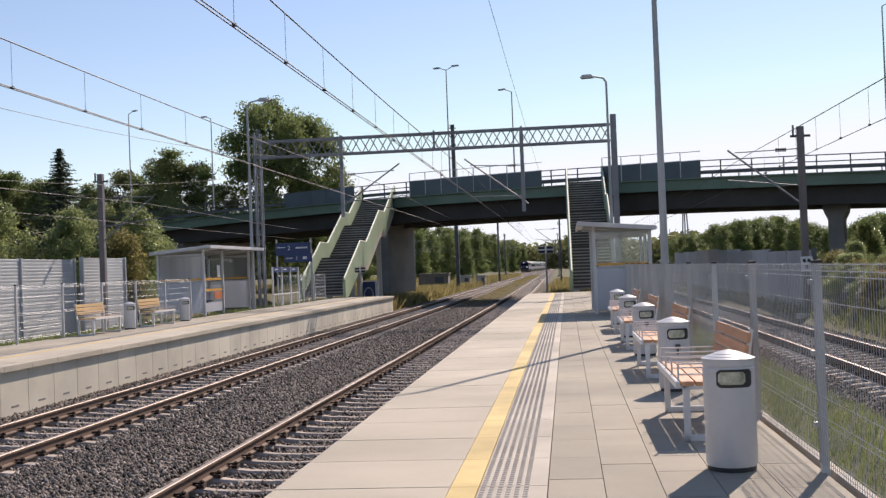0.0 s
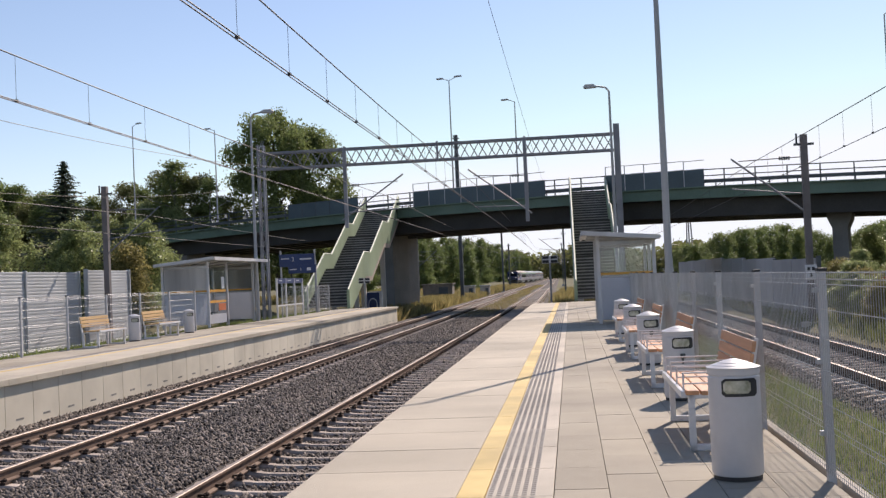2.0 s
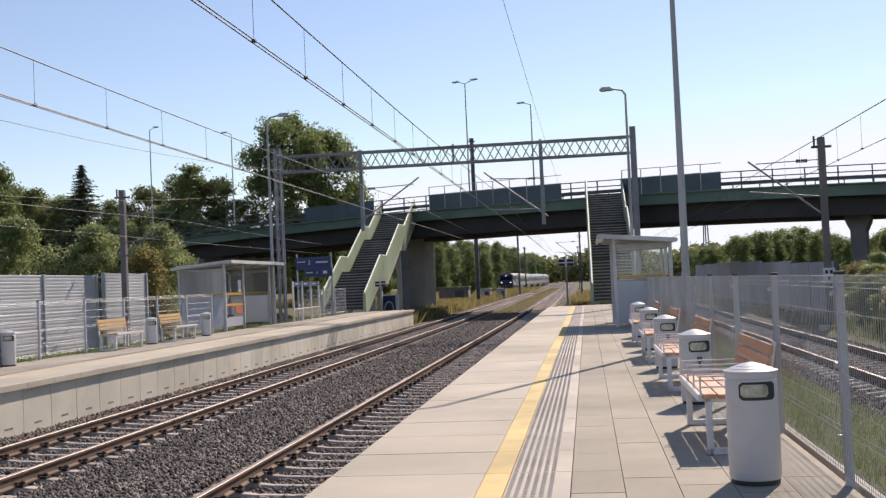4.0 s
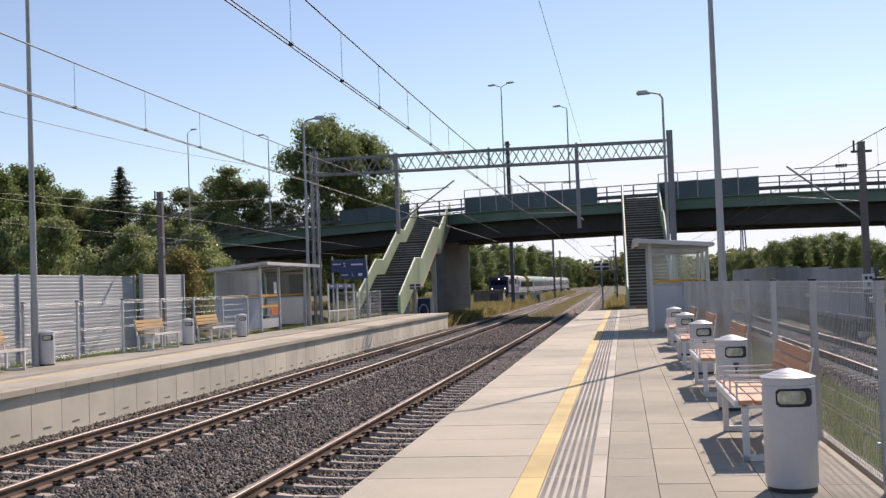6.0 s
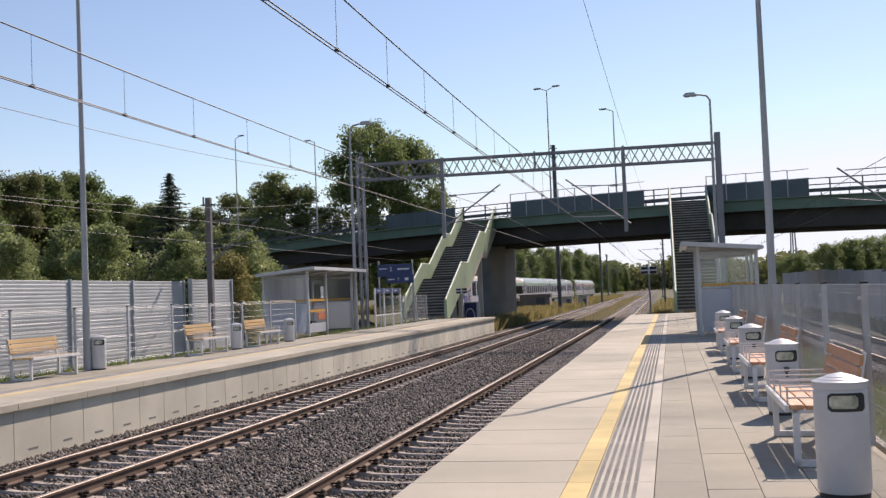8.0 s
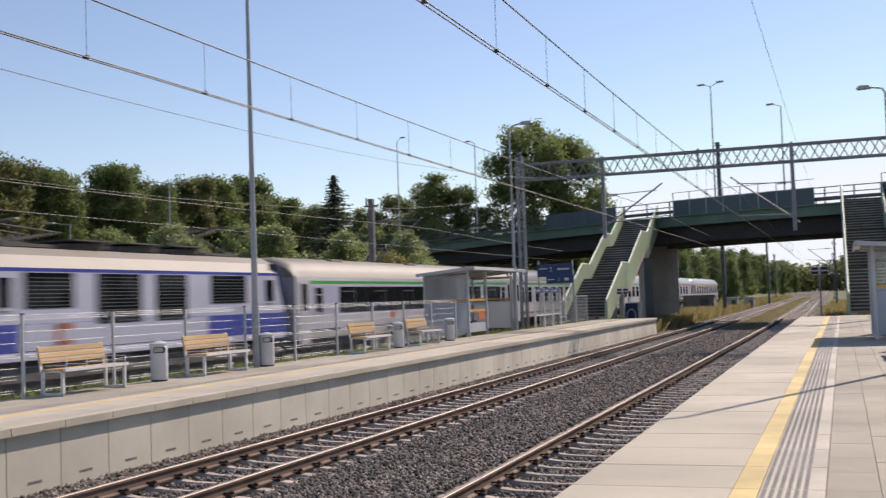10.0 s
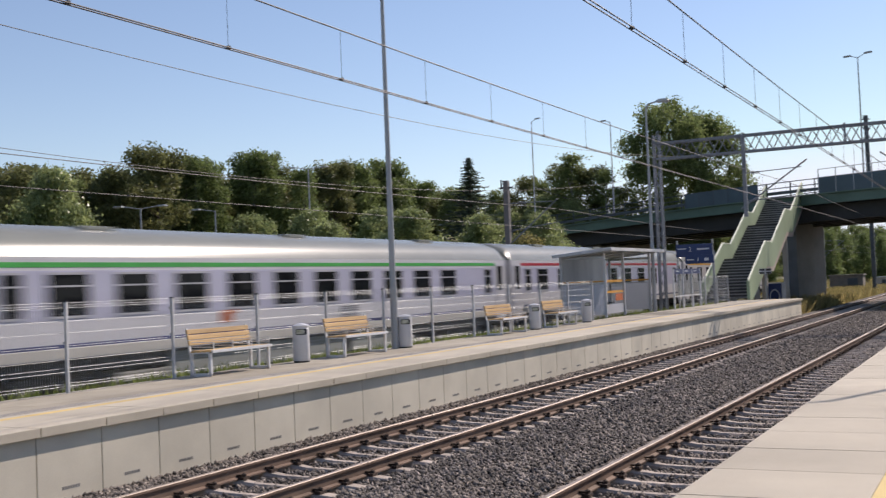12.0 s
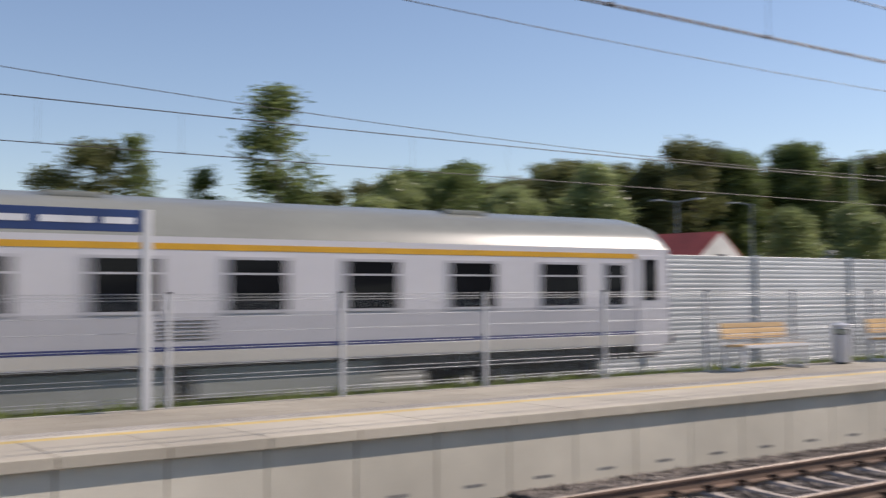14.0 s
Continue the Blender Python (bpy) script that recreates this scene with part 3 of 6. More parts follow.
def bridge():
    """Local x runs along the front edge, local y to the far side."""
    m = Matrix.Translation((0, 74.0, 0)) @ pose(0, 0, 0, 0, 0, math.degrees(BR_ANG))
    b = thing("road_bridge", "green steel and concrete road bridge over the railway", "bridge", at=m)
    x0, x1, depth = -75.0, 95.0, 11.0
    def hump(lx):
        d = abs(lx + 9.0)
        return -0.00075 * min(d, 38) ** 2 - 0.057 * max(0.0, d - 38)
    def boxes(*items):
        """Long members follow the deck's gentle hump in twenty-odd lengths."""
        bm = bmesh.new()
        for it in items:
            if it[1][0] > 60:
                (cx, cy, cz), (sx, sy, sz) = it[0], it[1]
                ring0 = None
                for k in range(35):
                    lx = cx - sx / 2 + sx * k / 34
                    ring = [bm.verts.new((lx, cy + a * sy / 2, cz + b * sz / 2 + hump(lx))) for a, b in ((-1, -1), (1, -1), (1, 1), (-1, 1))]
                    if ring0:
                        for i in range(4):
                            bm.faces.new((ring0[i], ring0[(i + 1) % 4], ring[(i + 1) % 4], ring[i]))
                    ring0 = ring
            else:
                add_box(bm, *it)
        bmesh.ops.recalc_face_normals(bm, faces=bm.faces)
        return bm
    part("deck", boxes((((x0 + x1) / 2, depth / 2, DECK_Z - 0.2), (x1 - x0, depth - 0.5, 0.4))), M["under"], b, "concrete deck slab with the shade beneath in its colour")
    part("fascia", boxes((((x0 + x1) / 2, 0.12, (DECK_Z + FASCIA_LO) / 2), (x1 - x0, 0.24, DECK_Z - FASCIA_LO)), (((x0 + x1) / 2, -0.03, DECK_Z + 0.02), (x1 - x0, 0.36, 0.08))), M["green"], b, "dark green painted edge girder")
    part("fascia", boxes((((x0 + x1) / 2, depth - 0.12, (DECK_Z + FASCIA_LO) / 2), (x1 - x0, 0.24, DECK_Z - FASCIA_LO))), M["green"], b, "dark green painted edge girder")
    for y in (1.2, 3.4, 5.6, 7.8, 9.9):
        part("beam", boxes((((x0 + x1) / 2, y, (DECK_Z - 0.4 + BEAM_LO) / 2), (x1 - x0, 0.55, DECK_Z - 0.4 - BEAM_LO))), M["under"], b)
    # railings: posts and three rails, on the front and far sides
    for y in (0.1, depth - 0.1):
        for z, h in ((0.38, 0.22), (0.72, 0.06), (1.1, 0.06)):
            part("rail", boxes((((x0 + x1) / 2, y, DECK_Z + z), (x1 - x0, 0.06, h))), M["dark_steel"], b)
        post = to_mesh("railing_post", boxes(((0, 0, 0.55), (0.07, 0.07, 1.1))), M["dark_steel"])
        x = x0
        while x < x1:
            shared("railing_post", post, b, pose(x, y, DECK_Z + hump(x)))
            x += 1.9
    # solid screens over the tracks, each panel with a bare frame above
    pm = to_mesh("screen_panel", boxes(((0, 0, 0.56), (1.24, 0.05, 1.06), None, 0.01)), M["panel"])
    fm = to_mesh("screen_frame", boxes(((-0.65, 0, 0.84), (0.05, 0.05, 1.68)), ((0, 0, 1.66), (1.3, 0.04, 0.04)), ((0, 0, 1.11), (1.3, 0.05, 0.05))), M["steel"])
    fm2 = to_mesh("screen_frame", boxes(((-0.65, 0, 0.56), (0.06, 0.06, 1.12)), ((0, 0, 1.11), (1.3, 0.06, 0.05))), M["dark_steel"])
    for a, n, tall in ((-11.2, 8, True), (3.5, 5, True), (-22.5, 5, False)):
        for i in range(n):
            shared("screen_panel", pm, b, pose(a + i * 1.3, -0.16, DECK_Z + hump(a + i * 1.3)))
            shared("screen_frame", fm if tall else fm2, b, pose(a + i * 1.3, -0.16, DECK_Z + hump(a + i * 1.3)))
    # piers
    def pier(px, py, half):
        bm = bmesh.new()
        add_prism(bm, [(-0.45, -1.1), (0.45, -1.1), (0.45, 3.5), (0.74, 4.1), (0.74, BEAM_LO - 0.4), (-0.74, BEAM_LO - 0.4), (-0.74, 4.1), (-0.45, 3.5)], py - half, py + half, "y")
        bmesh.ops.translate(bm, verts=bm.verts, vec=(px, 0, 0))
        part("pier", bm, M["shade_concrete"], b, "grey concrete pier with a flared head")
    pier(16.65, 3.0, 0.45)
    pier(15.6, 8.5, 0.45)
    for px, py in ((-16.3, 3.9), (-18.4, 8.6)):
        part("pier", boxes(((px, py, 1.98), (1.15, 2.2, 6.14), None, 0.05)), M["shade_concrete"], b, "weathered concrete wall pier")
    part("pier", boxes(((-35.5, 5.5, 1.98), (1.2, 9.0, 6.14), None, 0.05)), M["shade_concrete"], b, "weathered concrete abutment wall")
    part("pier", boxes(((44, 5.5, 1.98), (1.2, 9.0, 6.14), None, 0.05)), M["shade_concrete"], b, "weathered concrete wall pier")
    # lamps on the deck
    def deck_lamp(lx, z, arms):
        s = thing("street_lamp", "slender grey lamp post standing on the bridge deck", "street lamp", "bridge lamps", at=m @ pose(lx, 0.6, DECK_Z))
        part("pole", rods(((0, 0, 0), (0, 0, z - DECK_Z), 0.065, 0.035)), M["pole_paint"], s)
        for sgn in arms:
            part("arm", rods(((0, 0, z - DECK_Z), (sgn * 0.55, 0, z - DECK_Z + 0.2), 0.025)), M["pole_paint"], s)
            part("lamp_head", boxes(((sgn * 0.75, 0, z - DECK_Z + 0.22), (0.5, 0.24, 0.1), None, 0.03)), M["steel"], s)
    deck_lamp(-8.95, 15.4, (-1, 1))
    deck_lamp(-3.85, 13.3, (-1,))
    deck_lamp(-40.2, 15.5, (1,))
    deck_lamp(-31.0, 14.2, (-1,))
    deck_lamp(20.1, 15.5, (1,))


bridge()
embank = bmesh.new()
add_prism(embank, [(-75, -1.2), (-33.5, -1.2), (-37, 2.0), (-44, 5.8), (-75, 6.4)], 88.5, 101, "y")
tagged(part("embankment", embank, M["grass"]), "overgrown earth embankment under the bridge end", "embankment", kind="structure")


# ---- stairs to the bridge ----
def stairs(label, x0, x1, y_base, y_top, landing):
    """Three flights along y with parapets; y_top: where the deck begins."""
    s = thing("staircase", label, "staircase", "bridge stairs", at=pose(x0, y_base, 0))
    w = x1 - x0
    n = 13
    rise = DECK_Z / (3 * n)
    run = (y_top - y_base - 2 * landing) / (3 * n)
    step = to_mesh("step", boxes(((w / 2, run / 2, -0.035), (w, run + 0.03, 0.07)), ((w / 2, run - 0.02, rise / 2 - 0.04), (w, 0.03, rise))), M["tread"])
    y, z = 0.0, 0.0
    line = [(0.0, 0.0)]
    nose = to_mesh("nosing", boxes(((w / 2, -0.012, -0.025), (w, 0.05, 0.065))), M["nosing"])
    for fl in range(3):
        for i in range(n):
            z += rise
            st = shared("step", step, s, pose(0, y, z))
            shared("nosing", nose, st, Matrix.Identity(4))
            y += run
        line.append((y, z))
        if fl < 2:
            part("landing", boxes(((w / 2, y + landing / 2, z - 0.08), (w, landing, 0.14))), M["tread"], s)
            y += landing
            line.append((y, z))
    low, high = 0.42, 1.0
    outline = [(a, b - low) for a, b in line] + [(a, b + high) for a, b in line[::-1]]
    outline[0] = (0.0, 0.0)
    outline.insert(1, (0.75, 0.0))
    for x in (-0.16, w):
        bm = bmesh.new()
        add_prism(bm, outline, x, x + 0.16)
        par = part("parapet", bm, M["green_pale"], s, "pale green painted parapet")
        bm = bmesh.new()
        for (a, b), (c, d) in zip(line, line[1:]):
            add_rod(bm, (x + 0.08, a, b + high + 0.05), (x + 0.08, c, d + high + 0.05), 0.05, n=6)
        part("handrail", bm, M["stair_rail"], par, "pale worn handrail")
        bm = bmesh.new()
        add_prism(bm, [(a, b - low - 0.28) for a, b in line[1:]] + [(a, b - low - 0.003) for a, b in line[:0:-1]], x + 0.01, x + 0.15)
        part("stringer", bm, M["stringer"], par, "cream painted stringer")
    for ly in (line[2][0] - landing / 2, line[4][0] - landing / 2):
        zz = line[2][1] if ly < 9 else line[4][1]
        for x in (0.2, w - 0.2):
            part("column", boxes(((x, ly, (zz - 1.1) / 2 - 0.2), (0.3, 0.3, zz + 0.9))), M["concrete"], s)
    return s


stairs("pale green steel staircase climbing from the opposite platform", -14.68, -12.40, 61.05, 80.9, 2.1)
stairs("dark staircase with green parapets at the platform end", 0.3, 2.45, 56.2, 73.3, 2.0)


# ---- catenary gantry ----
def gantry():
    g = thing("catenary_gantry", "grey steel lattice gantry spanning the tracks", "gantry", at=pose(0, GANTRY_Y, 0))
    xl, xr, z0, z1, d = -13.9, 2.15, 6.78, 7.5, 0.45
    for y in (-d / 2, d / 2):
        for z in (z0, z1):
            part("chord", boxes((((xl + xr) / 2, y, z), (xr - xl, 0.09, 0.09))), M["truss"], g)
        n = 40
        stp = (xr - xl) / n
        for i in range(n):
            a, b = (z0, z1) if (i + (y > 0)) % 2 else (z1, z0)
            part("lattice_bar", rods(((xl + i * stp, y, a), (xl + (i + 1) * stp, y, b), 0.024), n=5), M["truss"], g)
    bm = bmesh.new()
    for i in range(18):
        x = xl + i * (xr - xl) / 17
        add_rod(bm, (x, -d / 2, z1), (x, d / 2, z1), 0.02, n=5)
        add_rod(bm, (x, -d / 2, z0), (x, d / 2, z0), 0.02, n=5)
    part("cross_bars", bm, M["truss"], g)
    for x in (-9.95, -5.7, -1.78):
        part("upright", boxes(((x, -0.28, (z0 + z1) / 2), (0.09, 0.07, z1 - z0 + 0.2))), M["truss"], g)
    part("post", boxes(((2.3, 0, 3.4), (0.26, 0.26, 9.1), None, 0.02)), M["truss"], g, "grey steel post")
    bm = bmesh.new()
    for x in (-0.13, 0.13):
        for y in (-0.13, 0.13):
            add_box(bm, (xl + x, y, 3.4), (0.07, 0.07, 9.0))
    for i in range(20):
        z = -0.9 + i * 0.45
        for y in (-0.13, 0.13):
            s = 1 if i % 2 else -1
            add_rod(bm, (xl - 0.13 * s, y, z), (xl + 0.13 * s, y, z + 0.45), 0.018, n=5)
    part("lattice_mast", bm, M["truss"], g, "lattice mast")
    # hanging supports with cantilever arms
    for x, zb, tip, za in ((-9.95, 3.9, -7.55, 5.9), (-1.78, 3.8, -4.1, 5.95)):
        s = 1 if tip > x else -1
        part("hanger", boxes(((x, -0.3, (zb + z1) / 2), (0.16, 0.14, z1 - zb))), M["truss"], g)
        part("cantilever", rods(((x - s * 0.2, -0.3, zb + 0.35), (tip + s * 0.25, -0.3, za + 0.3), 0.035), ((x, -0.3, za - 0.1), (tip, -0.3, za), 0.02), ((x, -0.3, zb + 0.7), (tip, -0.3, zb + 0.75), 0.025)), M["truss"], g)
        bm = bmesh.new()
        for k in range(5):
            add_rod(bm, (x + s * (0.3 + k * 0.07), -0.3, za - 0.09), (x + s * (0.34 + k * 0.07), -0.3, za - 0.09), 0.06, n=8)
        part("insulator", bm, M["dark_steel"], g, "dark ribbed insulator")
    return g


gantry()


def wire_run(name, label, x, y0, y1, z_contact, z_mess, sag, spacing, offset=0.0, double=True, slope=0.0):
    """Contact wire, messenger wire and droppers of one track."""
    w = thing(name, label, "overhead wire", "overhead lines", at=Matrix.Identity(4))
    def zm(y):
        u = ((y - offset) % spacing) / spacing
        return z_mess + sag * (4 * (u - 0.5) ** 2)
    def xx(y):
        return x(y)
    ys = np.arange(y0, y1, 4.0)
    for dx in ((-0.03, 0.03) if double else (0,)):
        bm = bmesh.new()
        add_tube(bm, [(xx(a) + dx, a, z_contact) for a in ys], 0.009)
        part("contact_wire", bm, M["wire"], w)
    bm = bmesh.new()
    add_tube(bm, [(xx(a), a, zm(a)) for a in ys], 0.011)
    part("messenger_wire", bm, M["wire"], w)
    y = y0 + 2.4
    while y < min(y1, 110):
        d = part("dropper", rods(((xx(y), y, z_contact), (xx(y), y, zm(y)), 0.0035), n=4), M["wire"], w)
        part("clamp", boxes(((xx(y), y, z_contact + 0.01), (0.05, 0.04, 0.04))), M["wire"], d)
        y += 2.52
    return w


def near_wire(y):
    return -3.87 + bend(y)


def left_wire(y):
    return -8.0 + bend(y)


wire_run("overhead_wire", "twin contact wires with droppers over the near track", near_wire, -12, 340, 4.4, 5.12, 0.3, 62, GANTRY_Y)
wire_run("overhead_wire", "contact wires with droppers over the second track", left_wire, -12, 340, 4.27, 4.95, 0.3, 62, GANTRY_Y)
wire_run("overhead_wire", "contact wire above the rear track", lambda y: train_x(y) - 0.1, -12, 340, 3.87, 4.56, 0.3, 62, 49.7, double=False)
wire_run("overhead_wire", "contact wire above the side track", lambda y: 6.5, 12, 240, 4.07, 4.85, 0.15, 62, 41.6, double=False)


def single_wire(label, pts, r=0.008):
    bm = bmesh.new()
    add_tube(bm, pts, r)
    tagged(part("feeder_wire", bm, M["wire"]), label, "overhead wire", "overhead lines")


def sagging(a, b, sag, n=12):
    a, b = Vector(a), Vector(b)
    return [a.lerp(b, i / n) - Vector((0, 0, sag * 4 * (i / n) * (1 - i / n))) for i in range(n + 1)]


single_wire("thin feeder wire strung above the opposite platform", sagging((-12.9, -16, 6.84), (-12.9, 50, 6.84), 1.42, 24))
single_wire("thin return wire beside the rear track", sagging((-18.75, -16, 6.83), (-18.75, 60, 6.83), 2.2, 24))
single_wire("thin wire hanging over the near track", sagging((-1.56, 2, 7.75), (-1.56, 100, 7.75), 0.2), 0.006)


def mast(label, x, y, h, arm_dx, material, r=0.15):
    t = thing("catenary_mast", label, "catenary mast", "catenary masts", at=pose(x, y, -1.1))
    part("pole", boxes(((0, 0, h / 2 + 0.55), (r * 1.8, r * 1.8, h + 1.1), None, 0.02)), material, t)
    part("footing", boxes(((0, 0, 0.12), (0.7, 0.7, 0.5), None, 0.03)), M["concrete"], t)
    part("top_bracket", boxes(((0, 0, h + 0.75), (0.7, 0.1, 0.08)), ((-0.25, 0, h + 0.95), (0.06, 0.06, 0.4))), M["dark_steel"], t)
    if arm_dx:
        part("cantilever", rods(((0, 0, 4.3), (arm_dx, 0, 6.4), 0.035), ((0, 0, 6.35), (arm_dx * 0.9, 0, 6.3), 0.02), ((0, 0, 5.0), (arm_dx * 1.0, 0, 5.3), 0.022)), M["truss"], t)
        bm = bmesh.new()
        for k in range(5):
            x0 = arm_dx * 0.22 + k * 0.08 * (1 if arm_dx > 0 else -1)
            add_rod(bm, (x0, 0, 6.33), (x0 + 0.045, 0, 6.33), 0.075, n=8)
        part("insulator", bm, M["dark_steel"], t)
    return t


mast("weathered grey catenary mast behind the rear track", -21.2, 49.4, 6.35, 2.6, M["mast_brown"], 0.14)
mast("dark steel catenary mast beside the side track", 8.6, 41.6, 6.05, -2.6, M["mast_brown"], 0.13)
mast("tall catenary mast beyond the bridge", -10.9, 112, 15.9, 0, M["dark_steel"], 0.2)
mast("distant catenary mast beside the line", -9.9, 165, 8.3, 2.0, M["dark_steel"])
mast("distant catenary mast beside the line", -0.6, 120, 8.0, -2.6, M["dark_steel"], 0.10)
mast("distant catenary mast beside the line", -0.9, 175, 8.0, -2.6, M["dark_steel"], 0.10)
mast("distant catenary mast beside the line", -1.6, 235, 8.0, -2.6, M["dark_steel"], 0.10)
mast("distant catenary mast beside the line", -12.2, 225, 8.0, 2.6, M["dark_steel"])
mast("distant catenary mast beside the line", -20.5, 150, 7.6, 2.6, M["dark_steel"])
mast("distant catenary mast beside the line", -19.5, 205, 7.6, 2.6, M["dark_steel"])


# ---- platform lamps ----
def lamp_post(x, y, h, reach, label):
    t = thing("platform_lamp", label, "lamp post", "platform lamps", at=pose(x, y, -0.2))
    part("pole", rods(((0, 0, 0), (0, 0, 1.6), 0.085, 0.085), ((0, 0, 1.6), (0, 0, h - 0.1), 0.075, 0.04), n=14), M["pole_paint"], t, smooth=True)
    part("arm", rods(((0, 0, h - 0.12), (reach * 0.12, 0, h + 0.05), 0.038), ((reach * 0.12, 0, h + 0.05), (reach * 0.55, 0, h + 0.13), 0.034)), M["pole_paint"], t)
    bm = bmesh.new()
    add_prism(bm, [(reach * 0.5, h + 0.08), (reach * 0.62, h + 0.2), (reach * 0.95, h + 0.2), (reach * 1.05, h + 0.12), (reach * 0.98, h + 0.06)], -0.15, 0.15, "y")
    part("lamp_head", bm, M["steel"], t, "flat grey lamp head")
    part("hatch", boxes(((0, -0.09, 0.9), (0.07, 0.02, 0.3), None, 0.004)), M["steel"], t)


lamp_post(1.88, 21.8, 8.6, -0.95, "tapered grey lamp post behind the benches")
lamp_post(1.82, 44.0, 8.75, -0.95, "tapered grey lamp post beside the shelter")
lamp_post(-12.62, 22.55, 8.8, 0.95, "tapered grey lamp post on the opposite platform")
lamp_post(-12.95, 45.2, 8.75, 0.95, "grey lamp post behind the opposite shelter")
lamp_post(1.8, -2.5, 8.6, -0.95, "tapered grey lamp post along the fence")


# ---- litter bins ----
def bin_master():
    t = thing("litter_bin", "white steel litter bin with a shallow cone lid", "litter bin", "litter bins")
    bm = bmesh.new()
    prof = [(0.158, 0.03), (0.165, 0.05), (0.165, 0.66), (0.159, 0.668), (0.159, 0.672), (0.166, 0.68), (0.167, 0.715)]
    n = 40
    rings = [[bm.verts.new((r * math.cos(2 * math.pi * i / n), r * math.sin(2 * math.pi * i / n), z)) for i in range(n)] for r, z in prof]
    for a, b in zip(rings, rings[1:]):
        for i in range(n):
            bm.faces.new((a[i], a[(i + 1) % n], b[(i + 1) % n], b[i]))
    part("drum", bm, M["bin"], t, smooth=True)
    bm = bmesh.new()
    prof = [(0.167, 0.712), (0.173, 0.715), (0.173, 0.724), (0.14, 0.735), (0.138, 0.738), (0.10, 0.750), (0.098, 0.753), (0.06, 0.764), (0.02, 0.774), (0.0005, 0.776)]
    rings = [[bm.verts.new((r * math.cos(2 * math.pi * i / n), r * math.sin(2 * math.pi * i / n), z)) for i in range(n)] for r, z in prof]
    for a, b in zip(rings, rings[1:]):
        for i in range(n):
            bm.faces.new((a[i], a[(i + 1) % n], b[(i + 1) % n], b[i]))
    part("lid", bm, M["bin"], t, smooth=True)
    part("base_ring", rods(((0, 0, 0), (0, 0, 0.035), 0.154), n=32), M["black"], t, "black plastic base")
    def curved(ang0, ang1, z0, z1, r):
        b2 = bmesh.new()
        k = 10
        lo, hi = [], []
        for i in range(k + 1):
            a = ang0 + (ang1 - ang0) * i / k
            c = 0.018 if i in (0, k) else 0.0
            lo.append(b2.verts.new((r * math.cos(a), r * math.sin(a), z0 + c)))
            hi.append(b2.verts.new((r * math.cos(a), r * math.sin(a), z1 - c)))
        for i in range(k):
            b2.faces.new((lo[i], lo[i + 1], hi[i + 1], hi[i]))
        return b2
    for side in (0.0, math.pi):
        a0, a1 = side - math.pi / 2 - 0.62, side - math.pi / 2 + 0.86
        fr = part("slot_frame", curved(a0, a1, 0.542, 0.658, 0.1675), M["black"], t, "black rimmed opening")
        # no hole is cut: a pale patch imitates the bright background seen through
        part("slot_view", curved(a0 + 0.08, a1 - 0.34, 0.562, 0.643, 0.1695), M["slot_view_tone"], fr, "pale patch painted as the bright view through the slot")
    return t


# mottled tones that imitate the bright background behind the open slot
M["slot_view_tone"] = mat("slot_view_tone", (0.62, 0.62, 0.57), (0.26, 0.28, 0.20), rough=0.3, scale=14, fine=30, metal=0.5)
BIN_YR = (7.45, 12.0, 16.55, 20.75, 25.1)
first = bin_master()
first.matrix_basis = pose(1.02, BIN_YR[0], 0)
for y in BIN_YR[1:]:
    other = copy_thing(first, pose(1.09, y, 0, 0, 0, 8))
    part("ashtray", boxes(((0.0, -0.185, 0.47), (0.05, 0.04, 0.05), None, 0.008), ((0.0, -0.178, 0.42), (0.02, 0.02, 0.06))), M["dark_steel"], other, "small dark ashtray")
for y in (18.45, 22.73, 30.74, 35.35):
    tagged(copy_thing(first, pose(-12.45, y, 0, 0, 0, 30)), "white litter bin before the opposite fence", group="litter bins opposite")


# ---- benches ----
def bench_master(wood, name="bench"):
    """Seat along y; the back stands on the +x side."""
    t = thing(name, "white steel bench with oiled wooden slats", "bench", "benches")
    ln = 1.75
    plank = to_mesh("seat_slat", boxes(((0, 0, 0), (0.098, ln, 0.034), None, 0.008)), wood)
    for i in range(4):
        shared("seat_slat", plank, t, pose(-0.19 + i * 0.112, 0, 0.437 - 0.004 * i))
    bp = to_mesh("back_slat", boxes(((0, 0, 0), (0.03, ln, 0.082), None, 0.008)), wood)
    for i in range(3):
        shared("back_slat", bp, t, pose(0.235 + i * 0.02, 0, 0.575 + i * 0.096, 0, 10, 0))
    for y in (-0.84, 0.84):
        part("leg_frame", boxes(((-0.2, y, 0.21), (0.05, 0.05, 0.42), None, 0.006), ((0.2, y, 0.21), (0.05, 0.05, 0.42), None, 0.006), ((0, y, 0.405), (0.45, 0.05, 0.03), None, 0.006), ((0, y, 0.025), (0.45, 0.05, 0.05), None, 0.006)), M["white"], t, "white square steel leg frame")
        part("back_bracket", boxes(((0.262, y, 0.60), (0.025, 0.05, 0.46), Euler((0, radians(10), 0)).to_matrix())), M["white"], t)
    part("front_rail", boxes(((-0.262, 0, 0.425), (0.03, 1.74, 0.05), None, 0.006)), M["white"], t, "white steel front rail")
    for y in (-0.80, -0.27, 0.27, 0.80):
        part("armrest", rods(((-0.25, y, 0.42), (-0.25, y, 0.585), 0.008), ((-0.25, y, 0.58), (0.22, y, 0.58), 0.007), ((-0.25, y, 0.50), (0.20, y, 0.50), 0.006), n=6), M["white"], t, "thin steel armrest hoop")
    return t


